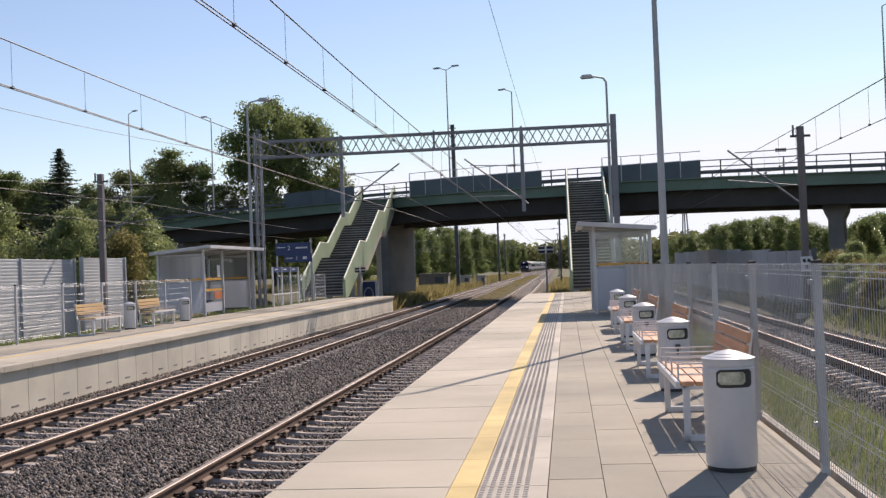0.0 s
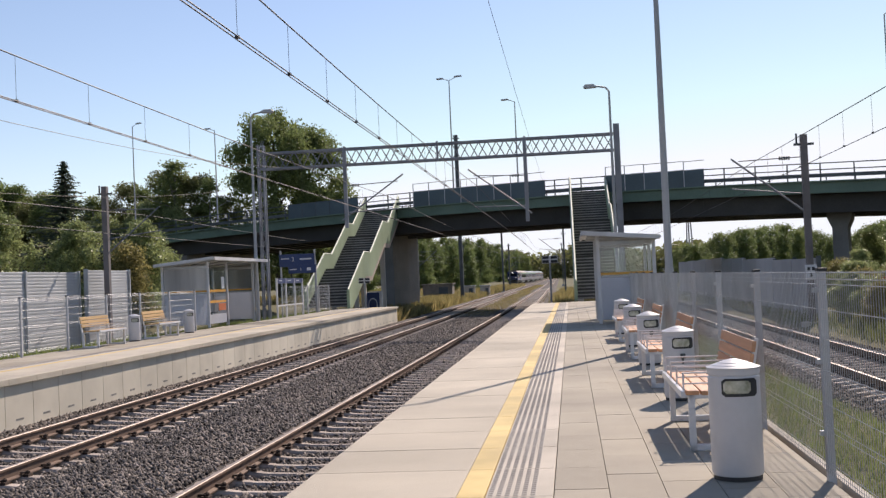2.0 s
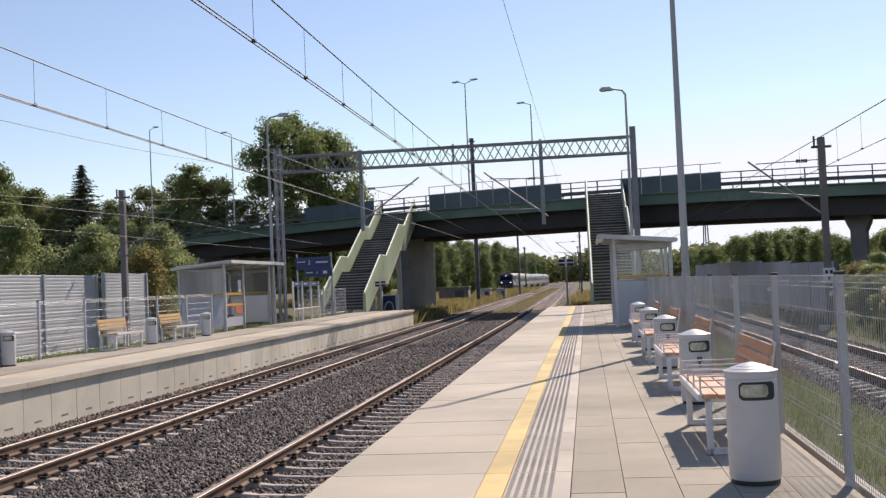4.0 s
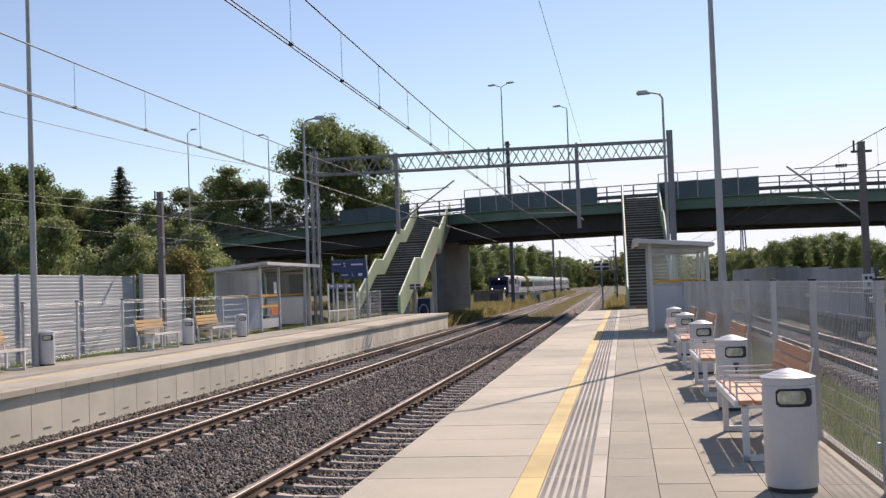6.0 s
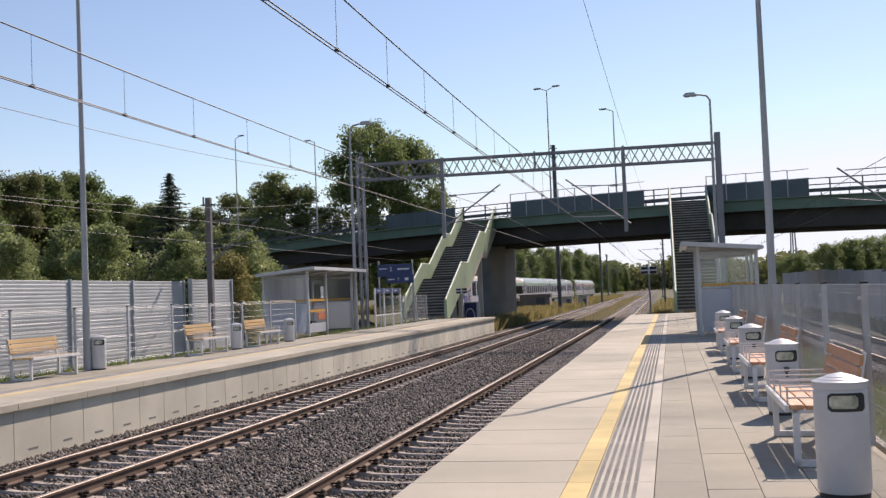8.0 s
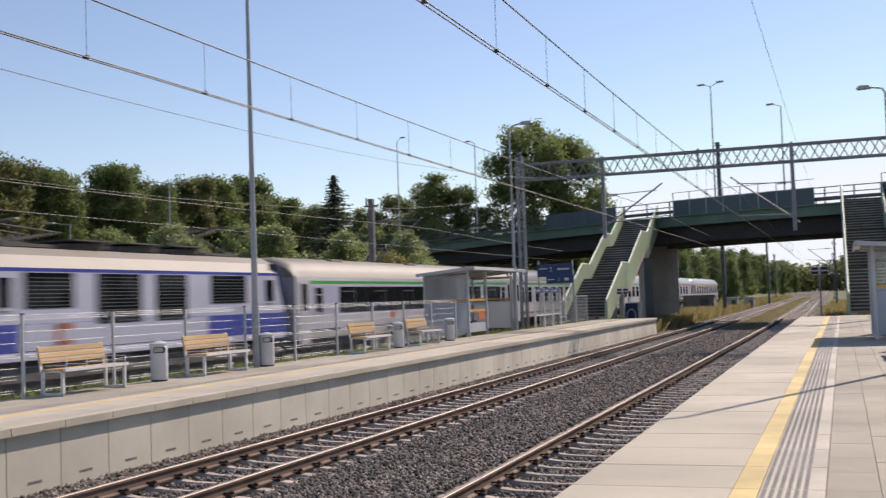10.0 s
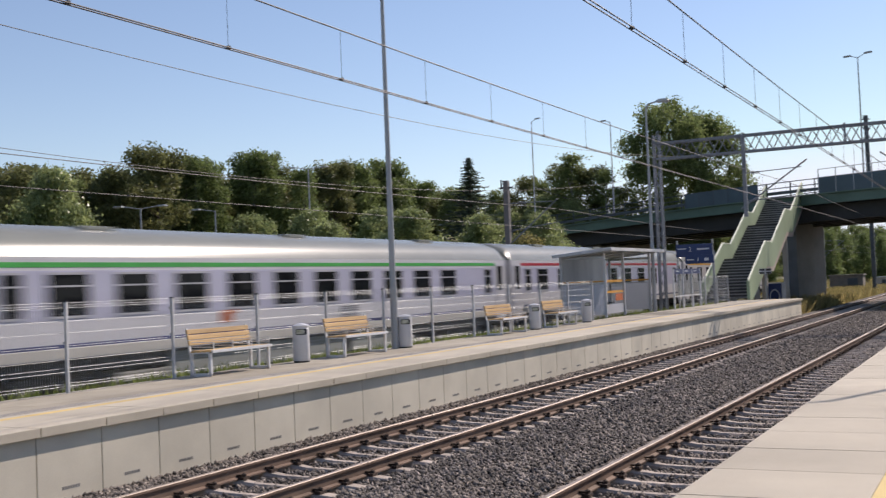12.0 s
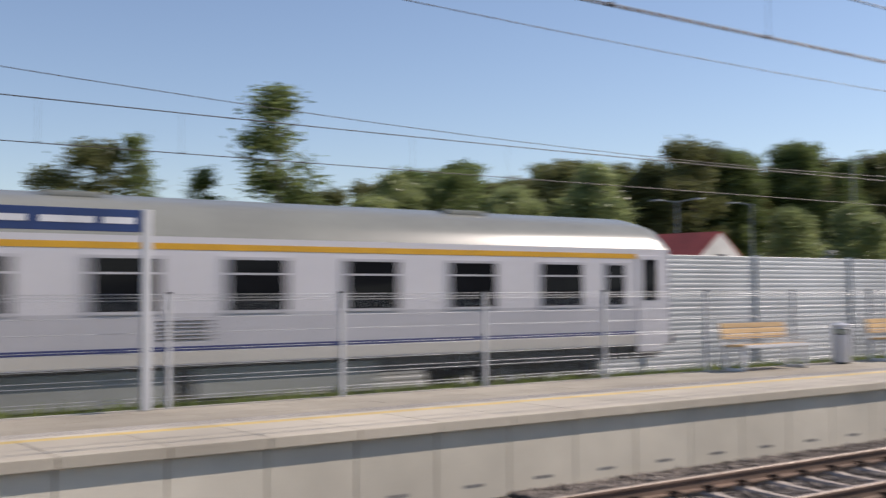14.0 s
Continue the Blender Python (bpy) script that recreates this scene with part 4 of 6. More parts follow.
b = bench_master(M["wood"])
b.matrix_basis = pose(1.06, 9.45, 0)
for y in (14.1, 18.5, 22.9):
    copy_thing(b, pose(1.1, y, 0))
b = bench_master(M["wood_pale"])
tagged(b, "pale wooden slatted bench before the opposite fence", group="benches opposite")
b.matrix_basis = pose(-12.4, 16.15, 0, 0, 0, 180)
for y in (20.5, 28.55, 32.75):
    copy_thing(b, pose(-12.4, y, 0, 0, 0, 180))


# ---- waiting shelters ----
def shelter(name, label, x_in, x_out, y0, ym, y1, h, milk):
    """Open towards the track (x_in) from ym to y1; a thin roof falls to the back. milk: the near end has milky glass."""
    t = thing(name, label, "waiting shelter", "shelters", at=pose(0, 0, 0))
    s = 1 if x_out > x_in else -1
    xm, w, ln = (x_in + x_out) / 2 - s * 0.12, abs(x_out - x_in), y1 - y0
    tilt = Euler((0, radians(5.2 * s), 0)).to_matrix()
    part("roof", boxes(((xm, (y0 + y1) / 2 + 0.2, h + 0.08), (w + 0.60, ln + 1.3, 0.06), tilt, 0.01)), M["noise"], t, "thin pale grey roof")
    part("gutter", boxes(((xm - s * (w / 2 + 0.28), (y0 + y1) / 2 + 0.2, h + 0.16), (0.07, ln + 1.32, 0.12), tilt, 0.01)), M["fence_post"], t, "pale edge trim")
    part("gutter", boxes(((xm, y0 - 0.47, h + 0.075), (w + 0.54, 0.04, 0.115), tilt, 0.008)), M["fence_post"], t, "pale edge trim")
    for k in range(4):
        part("rafter", boxes(((xm, y0 + ln * k / 3, h + 0.02), (w + 0.3, 0.06, 0.07), tilt)), M["steel"], t)
    for y in (y0, ym, y1):
        for x in (x_in, x_out):
            part("post", boxes(((x, y, h / 2 + (0.05 if x == x_in else -0.03)), (0.09, 0.09, h + (0.08 if x == x_in else -0.08)), None, 0.008)), M["fence_post"], t)
    def wall(xa, ya, xb, yb, cloudy=False):
        c = ((xa + xb) / 2, (ya + yb) / 2)
        along_x = abs(xb - xa) > abs(yb - ya)
        n = max(abs(xb - xa), abs(yb - ya)) - 0.1
        def plate(nm, z, hz, thick, material, lab=""):
            size = (n, thick, hz) if along_x else (thick, n, hz)
            return part(nm, boxes(((c[0], c[1], z), size)), material, t, lab)
        plate("lower_panel", 0.66, 1.1, 0.02, M["frosted"], "pale blue-grey solid panel")
        p = plate("pane", 1.70, 0.94, 0.012, M["milk_glass"] if cloudy else M["shelter_glass"], "milky glass pane" if cloudy else "clear glass pane")
        p.visible_shadow = False
        plate("tape", 1.33, 0.06, 0.018, M["orange"], "orange warning tape")
        plate("head_rail", h - 0.12, 0.09, 0.05, M["steel"])
        plate("mid_rail", 1.235, 0.04, 0.045, M["steel"])
    wall(x_in, y0, x_out, y0, milk)
    wall(x_in, y1, x_out, y1)
    wall(x_out, y0, x_out, ym, milk)
    wall(x_out, ym, x_out, y1)
    part("seat", boxes(((x_out - s * 0.35, (y0 + y1) / 2, 0.46), (0.38, ln * 0.6, 0.05), None, 0.008), ((x_out - s * 0.35, y0 + ln * 0.3, 0.22), (0.3, 0.05, 0.44)), ((x_out - s * 0.35, y1 - ln * 0.3, 0.22), (0.3, 0.05, 0.44))), M["dark_steel"], t, "dark bench seat")
    return t


shelter("waiting_shelter", "grey steel and glass shelter with a thin sloping roof", 0.745, 2.21, 30.0, 31.8, 33.6, 2.26, False)
sh = shelter("waiting_shelter", "grey shelter with milky glass on the opposite platform", -13.05, -14.75, 39.2, 41.4, 44.95, 2.33, True)
wing = part("side_glass", boxes(((-13.05, 40.3, 1.66), (0.012, 2.0, 1.1))), M["shelter_glass"], sh, "clear glass wing")
wing.visible_shadow = False
for z, dz in ((1.33, 0.09), (0.93, 0.09)):
    part("poster", boxes(((-13.06, 40.3, z), (0.02, 1.95, dz))), M["orange"], sh, "orange warning strip")
part("poster", boxes(((-13.04, 40.75, 0.72), (0.02, 0.85, 0.26))), M["poster_red"], sh, "red and orange poster")
part("notice", boxes(((-13.04, 40.9, 1.62), (0.02, 0.32, 0.44))), M["sign_white"], sh, "pale paper notice")
part("low_panel", boxes(((-13.06, 40.3, 0.3), (0.02, 1.95, 0.34))), M["frosted"], sh)


# ---- information boards and signs ----
def info_board(y0, y1):
    t = thing("information_board", "white framed timetable case with blue headers", "notice board", at=pose(-12.6, 0, 0))
    n = 3
    for i in range(n + 1):
        y = y0 + (y1 - y0) * i / n
        part("post", boxes(((0, y, 0.87), (0.07, 0.07, 1.74), None, 0.006)), M["white"], t)
    for i in range(n):
        a, b = y0 + (y1 - y0) * i / n, y0 + (y1 - y0) * (i + 1) / n
        part("header", boxes(((0, (a + b) / 2, 1.62), (0.05, b - a - 0.08, 0.22))), M["blue"], t, "blue header")
        part("case", boxes(((0, (a + b) / 2, 1.03), (0.02, b - a - 0.08, 0.9))), M["shelter_glass"], t, "clear glazed case")
        part("rail", boxes(((0, (a + b) / 2, 0.55), (0.06, b - a - 0.08, 0.05))), M["white"], t)
        part("lettering", boxes(((0.029, (a + b) / 2 - 0.2, 1.63), (0.006, 0.5, 0.05))), M["sign_white"], t)


info_board(47.0, 51.6)


def hanging_sign(x, y, x2, z0, z1, bars, posts):
    t = thing("direction_sign", "dark blue direction sign with white lettering on posts", "sign", "platform signs")
    part("board", boxes((((x + x2) / 2, y, (z0 + z1) / 2), (x2 - x, 0.06, z1 - z0), None, 0.01)), M["blue"], t)
    for px in posts:
        part("post", boxes(((px, y + 0.06, z1 / 2 + 0.1), (0.07, 0.07, z1 + 0.2))), M["pole_paint"], t)
    for bx, bz, bw, bh in bars:
        part("lettering", boxes(((bx, y - 0.034, bz), (bw, 0.006, bh))), M["sign_white"], t)
    return t


def numeral(text, x, y, z, size, parent):
    cu = bpy.data.curves.new("numeral", "FONT")
    cu.body, cu.size, cu.extrude = text, size, 0.003
    ob = new("numeral", cu)
    ob.data.materials.append(M["sign_white"])
    ob.matrix_basis = pose(x, y, z, 90, 0, 0)
    ob.parent = parent


sg = hanging_sign(-14.55, 55.0, -12.75, 2.35, 2.98, [(-14.25, 2.76, 0.42, 0.05), (-13.2, 2.72, 0.6, 0.08)], [-14.5, -12.75])
numeral("2", -13.92, 54.96, 2.62, 0.3, sg)
sg = hanging_sign(-14.0, 54.6, -12.6, 2.0, 2.42, [(-13.75, 2.2, 0.35, 0.05), (-12.95, 2.2, 0.2, 0.14)], [-12.62])
numeral("1", -13.42, 54.56, 2.12, 0.24, sg)
st = thing("station_sign", "long blue station name board on a grey post", "sign", "platform signs", at=pose(-12.66, 5.0, 0))
part("post", boxes(((0, 0, 1.18), (0.09, 0.11, 2.36), None, 0.01)), M["fence_post"], st)
part("post", boxes(((0, -3.4, 1.18), (0.09, 0.11, 2.36), None, 0.01)), M["fence_post"], st)
part("board", boxes(((0.02, -1.72, 2.22), (0.05, 3.28, 0.26), None, 0.005)), M["blue"], st)
for a, w in ((-0.35, 0.38), (-0.95, 0.62), (-1.65, 0.5), (-2.4, 0.7)):
    part("lettering", boxes(((0.048, a, 2.22), (0.006, w, 0.075))), M["sign_white"], st)


def cross_sign(x, y, z, label, h, k=1.0):
    t = thing("signal_board", label, "signal board", at=pose(x, y, h))
    part("post", rods(((0, 0, 0), (0, 0, z - h + 0.15), 0.05)), M["pole_paint"], t)
    part("plate", boxes(((0, -0.04, z - h), (0.9 * k, 0.03, 0.42 * k))), M["sign_white"], t)
    part("mark", boxes(*[((a * 0.24 * k, -0.06, z - h + b * 0.115 * k), (0.37 * k, 0.01, 0.155 * k)) for a in (-1, 1) for b in (-1, 1)]), M["black"], t, "black squares")


cross_sign(-1.15, 64.0, 2.25, "black and white signal board on a post by the line", -1.0)
cross_sign(-11.55, 62.0, 1.5, "small black and white board beside the stair foot", -1.0, 0.72)


# ---- noise barriers ----
def barrier(label, x, y0, y1, gap, top, low, material, skew=0.0, rib=0.14):
    t = thing("noise_barrier", label, "noise barrier", "noise barriers", at=pose(x, y0, 0, 0, 0, skew))
    n = round((y1 - y0) / gap)
    h = top - low
    k = max(1, round(h / rib))
    deep = 0.04 if rib > 0.2 else 0.006
    prof = []
    for i in range(k):
        a = low + h * i / k
        s = h / k
        prof += [(0.0, a), (0.0, a + 0.34 * s), (deep, a + 0.42 * s), (deep, a + 0.92 * s)]
    prof.append((0.0, top))
    bm = bmesh.new()
    front = [[bm.verts.new((u, v, z)) for u, z in prof] for v in (0.06, gap - 0.06)]
    for i in range(len(prof) - 1):
        bm.faces.new((front[0][i], front[1][i], front[1][i + 1], front[0][i + 1]))
    add_box(bm, (-0.09, gap / 2, (top + low) / 2), (0.1, gap - 0.12, h))
    bmesh.ops.recalc_face_normals(bm, faces=bm.faces)
    panel = to_mesh("sheet_panel", bm, material)
    post = to_mesh("post", boxes(((0.0, 0, (top + low) / 2 + 0.03), (0.16, 0.10, h + 0.04))), M["dark_steel"] if rib > 0.2 else material)
    for i in range(n + 1):
        shared("post", post, t, pose(0, i * gap, 0))
        if i < n:
            shared("sheet_panel", panel, t, pose(0, i * gap, min(0.45, 0.014 * i * gap) - 0.03 - 0.05 * (i % 2) if rib > 0.2 else 0))


barrier("pale corrugated aluminium noise barrier behind the rear track", -22.0, -31.3, 48.0, 4.96, 2.42, -0.9, M["noise"])
barrier("short offset stretch of corrugated noise barrier", -21.75, 48.3, 53.2, 4.9, 2.5, -0.9, M["noise"])
barrier("grey panelled noise barrier beyond the side track", 9.25, 43.2, 108.2, 5.0, 1.6, -1.3, M["noise_grey"], -1.0, 0.25)


# ---- far buildings ----
def house():
    t = thing("house", "small white rendered house with a red roof", "house", at=pose(-37.6, 41.5, -0.7, 0, 0, 8))
    part("wall", boxes(((0, 0, 1.6), (6, 5.0, 3.2))), M["render_white"], t)
    bm = bmesh.new()
    add_prism(bm, [(-2.5, 3.2), (2.5, 3.2), (0, 4.8)], -3.0, 3.0)
    part("gable", bm, M["render_white"], t)
    for s in (-1, 1):
        bm = bmesh.new()
        add_box(bm, (-0.1, s * 1.35, 4.02), (6.15, 3.1, 0.08), Euler((-s * radians(32.6), 0, 0)).to_matrix())
        part("roof", bm, M["roof_red"], t, "red sheet roof")
    part("window", boxes(((3.02, 0.0, 3.5), (0.05, 0.6, 0.6))), M["window"], t)
    part("window", boxes(((3.02, -1.2, 1.6), (0.05, 0.9, 1.1))), M["window"], t)
    t = thing("house", "low dark-roofed building among the trees", "house", at=pose(-44, 63, -0.6, 0, 0, 12))
    part("wall", boxes(((0, 0, 1.5), (8, 12, 3.0))), M["shade_concrete"], t)
    part("roof", boxes(((0, 0, 3.1), (8.8, 12.8, 0.3))), M["dark_steel"], t)
    part("chimney", boxes(((1.5, -2.0, 3.8), (0.7, 0.7, 1.4))), M["render_white"], t)


house()


# ---- small railway buildings and cabinets ----
def hut(name, label, category, x, y, z0, size, wall, roof):
    t = thing(name, label, category, at=pose(x, y, z0))
    part("wall", boxes(((0, 0, size[2] / 2), size, None, 0.02)), wall, t)
    part("roof", boxes(((0, 0, size[2] + 0.06), (size[0] + 0.25, size[1] + 0.25, 0.12), None, 0.02)), roof, t)
    part("door", boxes(((size[0] * 0.2, -size[1] / 2 - 0.02, size[2] * 0.45), (size[0] * 0.3, 0.04, size[2] * 0.8))), M["dark_steel"], t)


M["brown"] = mat("weathered_boards", (0.30, 0.26, 0.21), (0.20, 0.17, 0.14), rough=0.9)
hut("trackside_hut", "low brown trackside hut in dry grass", "hut", -15.2, 128, -1.1, (3.4, 2.4, 1.9), M["brown"], M["brown"])
hut("relay_cabinet", "pale grey relay cabinet beside the line", "cabinet", -12.4, 135, -1.1, (1.6, 0.8, 1.5), M["concrete"], M["steel"])
hut("relay_cabinet", "grey relay cabinet by the fence", "cabinet", -10.9, 142, -1.1, (1.2, 0.8, 1.4), M["concrete"], M["steel"])
board = thing("painted_board", "dark board with a pale painted ring by the pier", "board", at=pose(-12.0, 67.5, -1.0) @ Matrix.Diagonal((0.6, 1, 0.85, 1)))
part("board", boxes(((0, 0, 1.15), (1.7, 0.06, 2.0), None, 0.01)), M["sign_white"], board)
part("dark_field", boxes(((-0.12, -0.04, 1.15), (1.3, 0.02, 1.85))), M["blue"], board)
ring = bmesh.new()
for i in range(16):
    a, c = i / 16 * 6.283, (i + 1) / 16 * 6.283
    add_rod(ring, (-0.15 + 0.45 * math.cos(a), -0.07, 1.15 + 0.5 * math.sin(a)), (-0.15 + 0.45 * math.cos(c), -0.07, 1.15 + 0.5 * math.sin(c)), 0.05, n=5)
part("ring", ring, M["sign_white"], board)
plate = thing("distance_plate", "small white plate with dark marks on the mast", "sign", at=pose(8.6, 41.45, 0))
part("plate", boxes(((0, 0, 1.05), (0.42, 0.02, 0.55), None, 0.005)), M["sign_white"], plate)
part("marks", boxes(((-0.08, -0.014, 1.18), (0.1, 0.006, 0.12)), ((0.08, -0.014, 1.18), (0.1, 0.006, 0.12)), ((0, -0.014, 0.96), (0.1, 0.006, 0.14))), M["black"], plate)


def street_light(x, y, top, arms):
    t = thing("street_lamp", "grey street lamp before the woodland", "street lamp", "street lamps", at=pose(x, y, -0.7))
    part("pole", rods(((0, 0, 0), (0, 0, top + 0.7), 0.09, 0.05)), M["pole_paint"], t)
    for sgn in arms:
        part("arm", rods(((0, 0, top + 0.65), (sgn * 0.9, 0.5 * sgn, top + 0.8), 0.03)), M["pole_paint"], t)
        part("lamp_head", boxes(((sgn * 1.1, 0.6 * sgn, top + 0.8), (0.6, 0.3, 0.1), None, 0.02)), M["steel"], t)


street_light(-45, 50.5, 6.7, (-1, 1))
street_light(-47, 60, 7.1, (-1,))
street_light(-49, 74.5, 11.2, (-1, 1))
tower = thing("lattice_tower", "distant lattice antenna tower above the trees", "antenna tower", at=pose(62, 590, 0))
part("legs", rods(((-2, 0, -1), (-0.8, 0, 29), 0.35), ((2, 0, -1), (0.8, 0, 29), 0.35), ((0, 2, -1), (0, 0.8, 29), 0.35)), M["truss"], tower)
part("platform_ring", boxes(((0, 0, 26), (6, 6, 0.6)), ((0, 0, 29), (5, 5, 0.5))), M["truss"], tower)


# ---- trees ----
def crown_mesh(name, seed, n, lobes, leaf, material):
    """Leaves as small bent quads gathered in clumps on the shells of lobes (x, y, z, rx, rz)."""
    rng = np.random.default_rng(seed)
    lob = np.array(lobes, float)
    wgt = lob[:, 3] ** 2 * lob[:, 4]
    idx = rng.choice(len(lob), n // 14, p=wgt / wgt.sum())
    d = rng.normal(size=(len(idx), 3))
    d /= np.linalg.norm(d, axis=1)[:, None]
    rad = rng.uniform(0.45, 1.05, len(idx)) ** 0.6
    c = lob[idx, :3] + d * rad[:, None] * np.stack([lob[idx, 3], lob[idx, 3], lob[idx, 4]], 1)
    spread = leaf * 2.3
    p = (c[:, None, :] + rng.normal(0, spread, (len(idx), 14, 3)) * (1, 1, 0.7)).reshape(-1, 3)
    m = len(p)
    a = rng.normal(size=(m, 3))
    a /= np.linalg.norm(a, axis=1)[:, None]
    b = np.cross(a, rng.normal(size=(m, 3)))
    b /= np.linalg.norm(b, axis=1)[:, None]
    s = (leaf * rng.uniform(0.6, 1.3, m))[:, None]
    q = np.stack([p - a * s + b * s * 0.5, p + a * s + b * s * 0.3, p - b * s * 0.8], 1).reshape(-1, 3)
    f = np.arange(m * 3).reshape(-1, 3)
    return soup(name, q, f, material)


def trunk_mesh(name, h, r, limbs, material, seed):
    rng = random.Random(seed)
    bm = bmesh.new()
    add_rod(bm, (0, 0, -0.4), (0.05, 0, h * 0.5), r, r * 0.65, 9)
    add_rod(bm, (0.05, 0, h * 0.5), (0, 0.1, h * 0.92), r * 0.65, r * 0.15, 8)
    for i in range(limbs):
        z = h * (0.25 + 0.6 * i / limbs)
        a = rng.uniform(0, 6.28)
        ln = h * 0.13 * rng.uniform(0.7, 1.2)
        add_rod(bm, (0, 0, z), (ln * math.cos(a), ln * math.sin(a), z + ln * 0.7), r * 0.35, r * 0.08, 6)
    return to_mesh(name, bm, material)


def kind_tree(seed, style):
    """Meshes of a tree ten metres high."""
    rng = random.Random(seed)
    lobes = []
    spec = {"round": (110, 1.4, 9.3, 2.85, (0.3, 0.8), 42000, 0.08, "leaf_mid", 9, 0.22, "bark"),
            "birch": (70, 1.2, 9.9, 1.3, (0.2, 0.45), 13000, 0.075, "leaf_mid", 9.6, 0.13, "birch"),
            "wood": (64, 1.2, 10.0, 1.55, (0.22, 0.6), 17000, 0.095, "leaf_wood" if seed % 2 else "leaf_dark", 9.2, 0.17, "bark"),
            "shrub": (60, 0.8, 9.3, 3.3, (0.4, 1.0), 26000, 0.12, "leaf_light", 6.5, 0.15, "bark"),
            "copse": (44, 0.6, 9.9, 1.9, (0.3, 0.75), 9000, 0.13, "leaf_mid" if seed % 2 else "leaf_dark", 9.2, 0.17, "bark"),
            "gold": (26, 0.8, 8.8, 2.6, (0.5, 1.2), 9000, 0.15, "leaf_gold", 6, 0.15, "bark")}.get(style)
    if spec:
        count, z0, z1, wide, sizes, n, leaf, tone, th, tr, bark = spec
        for i in range(count):
            u = i / (count - 1)
            z = z0 + (z1 - z0) * u + rng.uniform(-0.4, 0.4)
            full = min(1.0, 0.6 + 2 * u) * (1.12 - u) if style == "birch" else 1.08 - 0.8 * u if style == "copse" else 0.62 + 0.42 * math.sin(math.pi * (0.1 + 0.75 * u)) - 0.55 * max(0.0, u - 0.72) if style == "wood" else math.sin(math.pi * (0.22 + 0.72 * u)) if style != "round" else math.sqrt(max(0.0, 1 - (1.75 * u - 0.8) ** 2))
            w = wide * full * rng.uniform(0.25, 1.08)
            a = i * 2.4 + rng.uniform(-0.6, 0.6)
            k = rng.uniform(*sizes) * (1.15 - 0.55 * u if style in ("birch", "copse") else 1.0)
            lobes.append((w * math.cos(a), w * math.sin(a), min(z, (10.1 if style == "wood" else 9.7) - k), k, k * rng.uniform(0.7, 1.15)))
        return crown_mesh("crown", seed, n, lobes, leaf, M[tone]), trunk_mesh("trunk", th, tr, 10, M[bark], seed)
    # conifer: whorls of drooping boughs
    r2 = np.random.default_rng(seed)
    q = []
    for k in range(210):
        z = 0.8 + 9.2 * (k / 209) ** 0.95
        reach = 2.9 * (1 - z / 10.05) ** 0.95 + 0.02
        fine = 0.3 + 0.75 * (1 - z / 10.0) ** 0.5
        a = k * 2.399 + r2.uniform(-0.3, 0.3)
        ln = reach * r2.uniform(0.55, 1.2)
        for s in np.linspace(0.08, 1, 13):
            c = np.array([ln * s * math.cos(a), ln * s * math.sin(a), z - 0.42 * s * ln + 0.3 * s * s * ln])
            for e in range(4):
                u, v = r2.normal(0, 0.085 * fine, 3) * (1, 1, 0.5), r2.normal(0, 0.045 * fine, 3)
                d = r2.normal(0, 0.07 * fine, 3) * (1 + s, 1 + s, 0.7)
                q += [c + d - u, c + d + v, c + d + u, c + d - v]
    q = np.array(q)
    return soup("crown", q, np.arange(len(q)).reshape(-1, 4), M["needle"]), trunk_mesh("trunk", 9.6, 0.16, 4, M["bark"], seed)


KINDS = {s: [kind_tree(i + o, s) for i in range(c)] for o, (s, c) in enumerate((("round", 2), ("birch", 2), ("wood", 4), ("shrub", 3), ("gold", 1), ("conifer", 1), ("copse", 3)))}
tree_rng = random.Random(21)
LABELS = {"round": "tall dark green broadleaf tree in full leaf", "birch": "slender birch tree with thin airy foliage", "copse": "leafy tree in a distant copse by the line", "wood": "dark green tree in the belt of woodland", "shrub": "sunlit bushy green shrub tree", "gold": "yellowing leafy shrub beside the line", "conifer": "dark pointed spruce tree"}


def tree(style, x, y, top, width=1.0, base=-0.7):
    crown, trunk = tree_rng.choice(KINDS[style])
    h = (top - base) / 9.8
    t = thing("tree", LABELS[style], "tree", "trees", at=Matrix.Translation((x, y, base)) @ pose(0, 0, 0, 0, 0, tree_rng.uniform(0, 360)) @ Matrix.Diagonal((h * width, h * width, h, 1)))
    shared("trunk", trunk, t, Matrix.Identity(4))
    shared("crown", crown, t, Matrix.Identity(4))


tree("round", -31.0, 117, 20.6, 0.95, 1.0)
tree("round", -27.8, 119, 18.9, 0.85, 1.0)
for x, y, z, s, w in ((-38.8, 107, 14.4, "birch", 1.7), (-40.6, 110, 13.2, "wood", 1.0), (-36.9, 108, 12.6, "wood", 0.9), (-34.9, 106, 12.4, "birch", 1.4), (-43.8, 112, 12.4, "birch", 1.6), (-46.5, 114, 12.6, "wood", 1.1), (-49.5, 112, 11.8, "birch", 1.6), (-42.5, 109, 10.6, "shrub", 0.8), (-38, 105, 9.6, "shrub", 0.8), (-34.2, 109, 10.4, "wood", 0.9), (-52, 108, 11.5, "wood", 1.1), (-46, 106, 9.4, "shrub", 0.9)):
    tree(s, x, y, z, w, 0.5)
tree("conifer", -32.8, 70, 10.0, 1.6)
for x, y, z in ((-24.4, 61.5, 5.6), (-27.5, 60, 5.6), (-30.5, 57, 6.0), (-26, 67, 5.2), (-34.5, 60, 6.4), (-38, 58, 6.6), (-33, 52, 5.2), (-36.5, 50, 5.8)):
    tree("shrub", x, y, z, 0.95)
tree("gold", -24.0, 58.6, 4.3, 1.1)
tree("shrub", -36, 35, 7.1, 0.8)
tree("shrub", -39.5, 33, 6.2, 0.85)
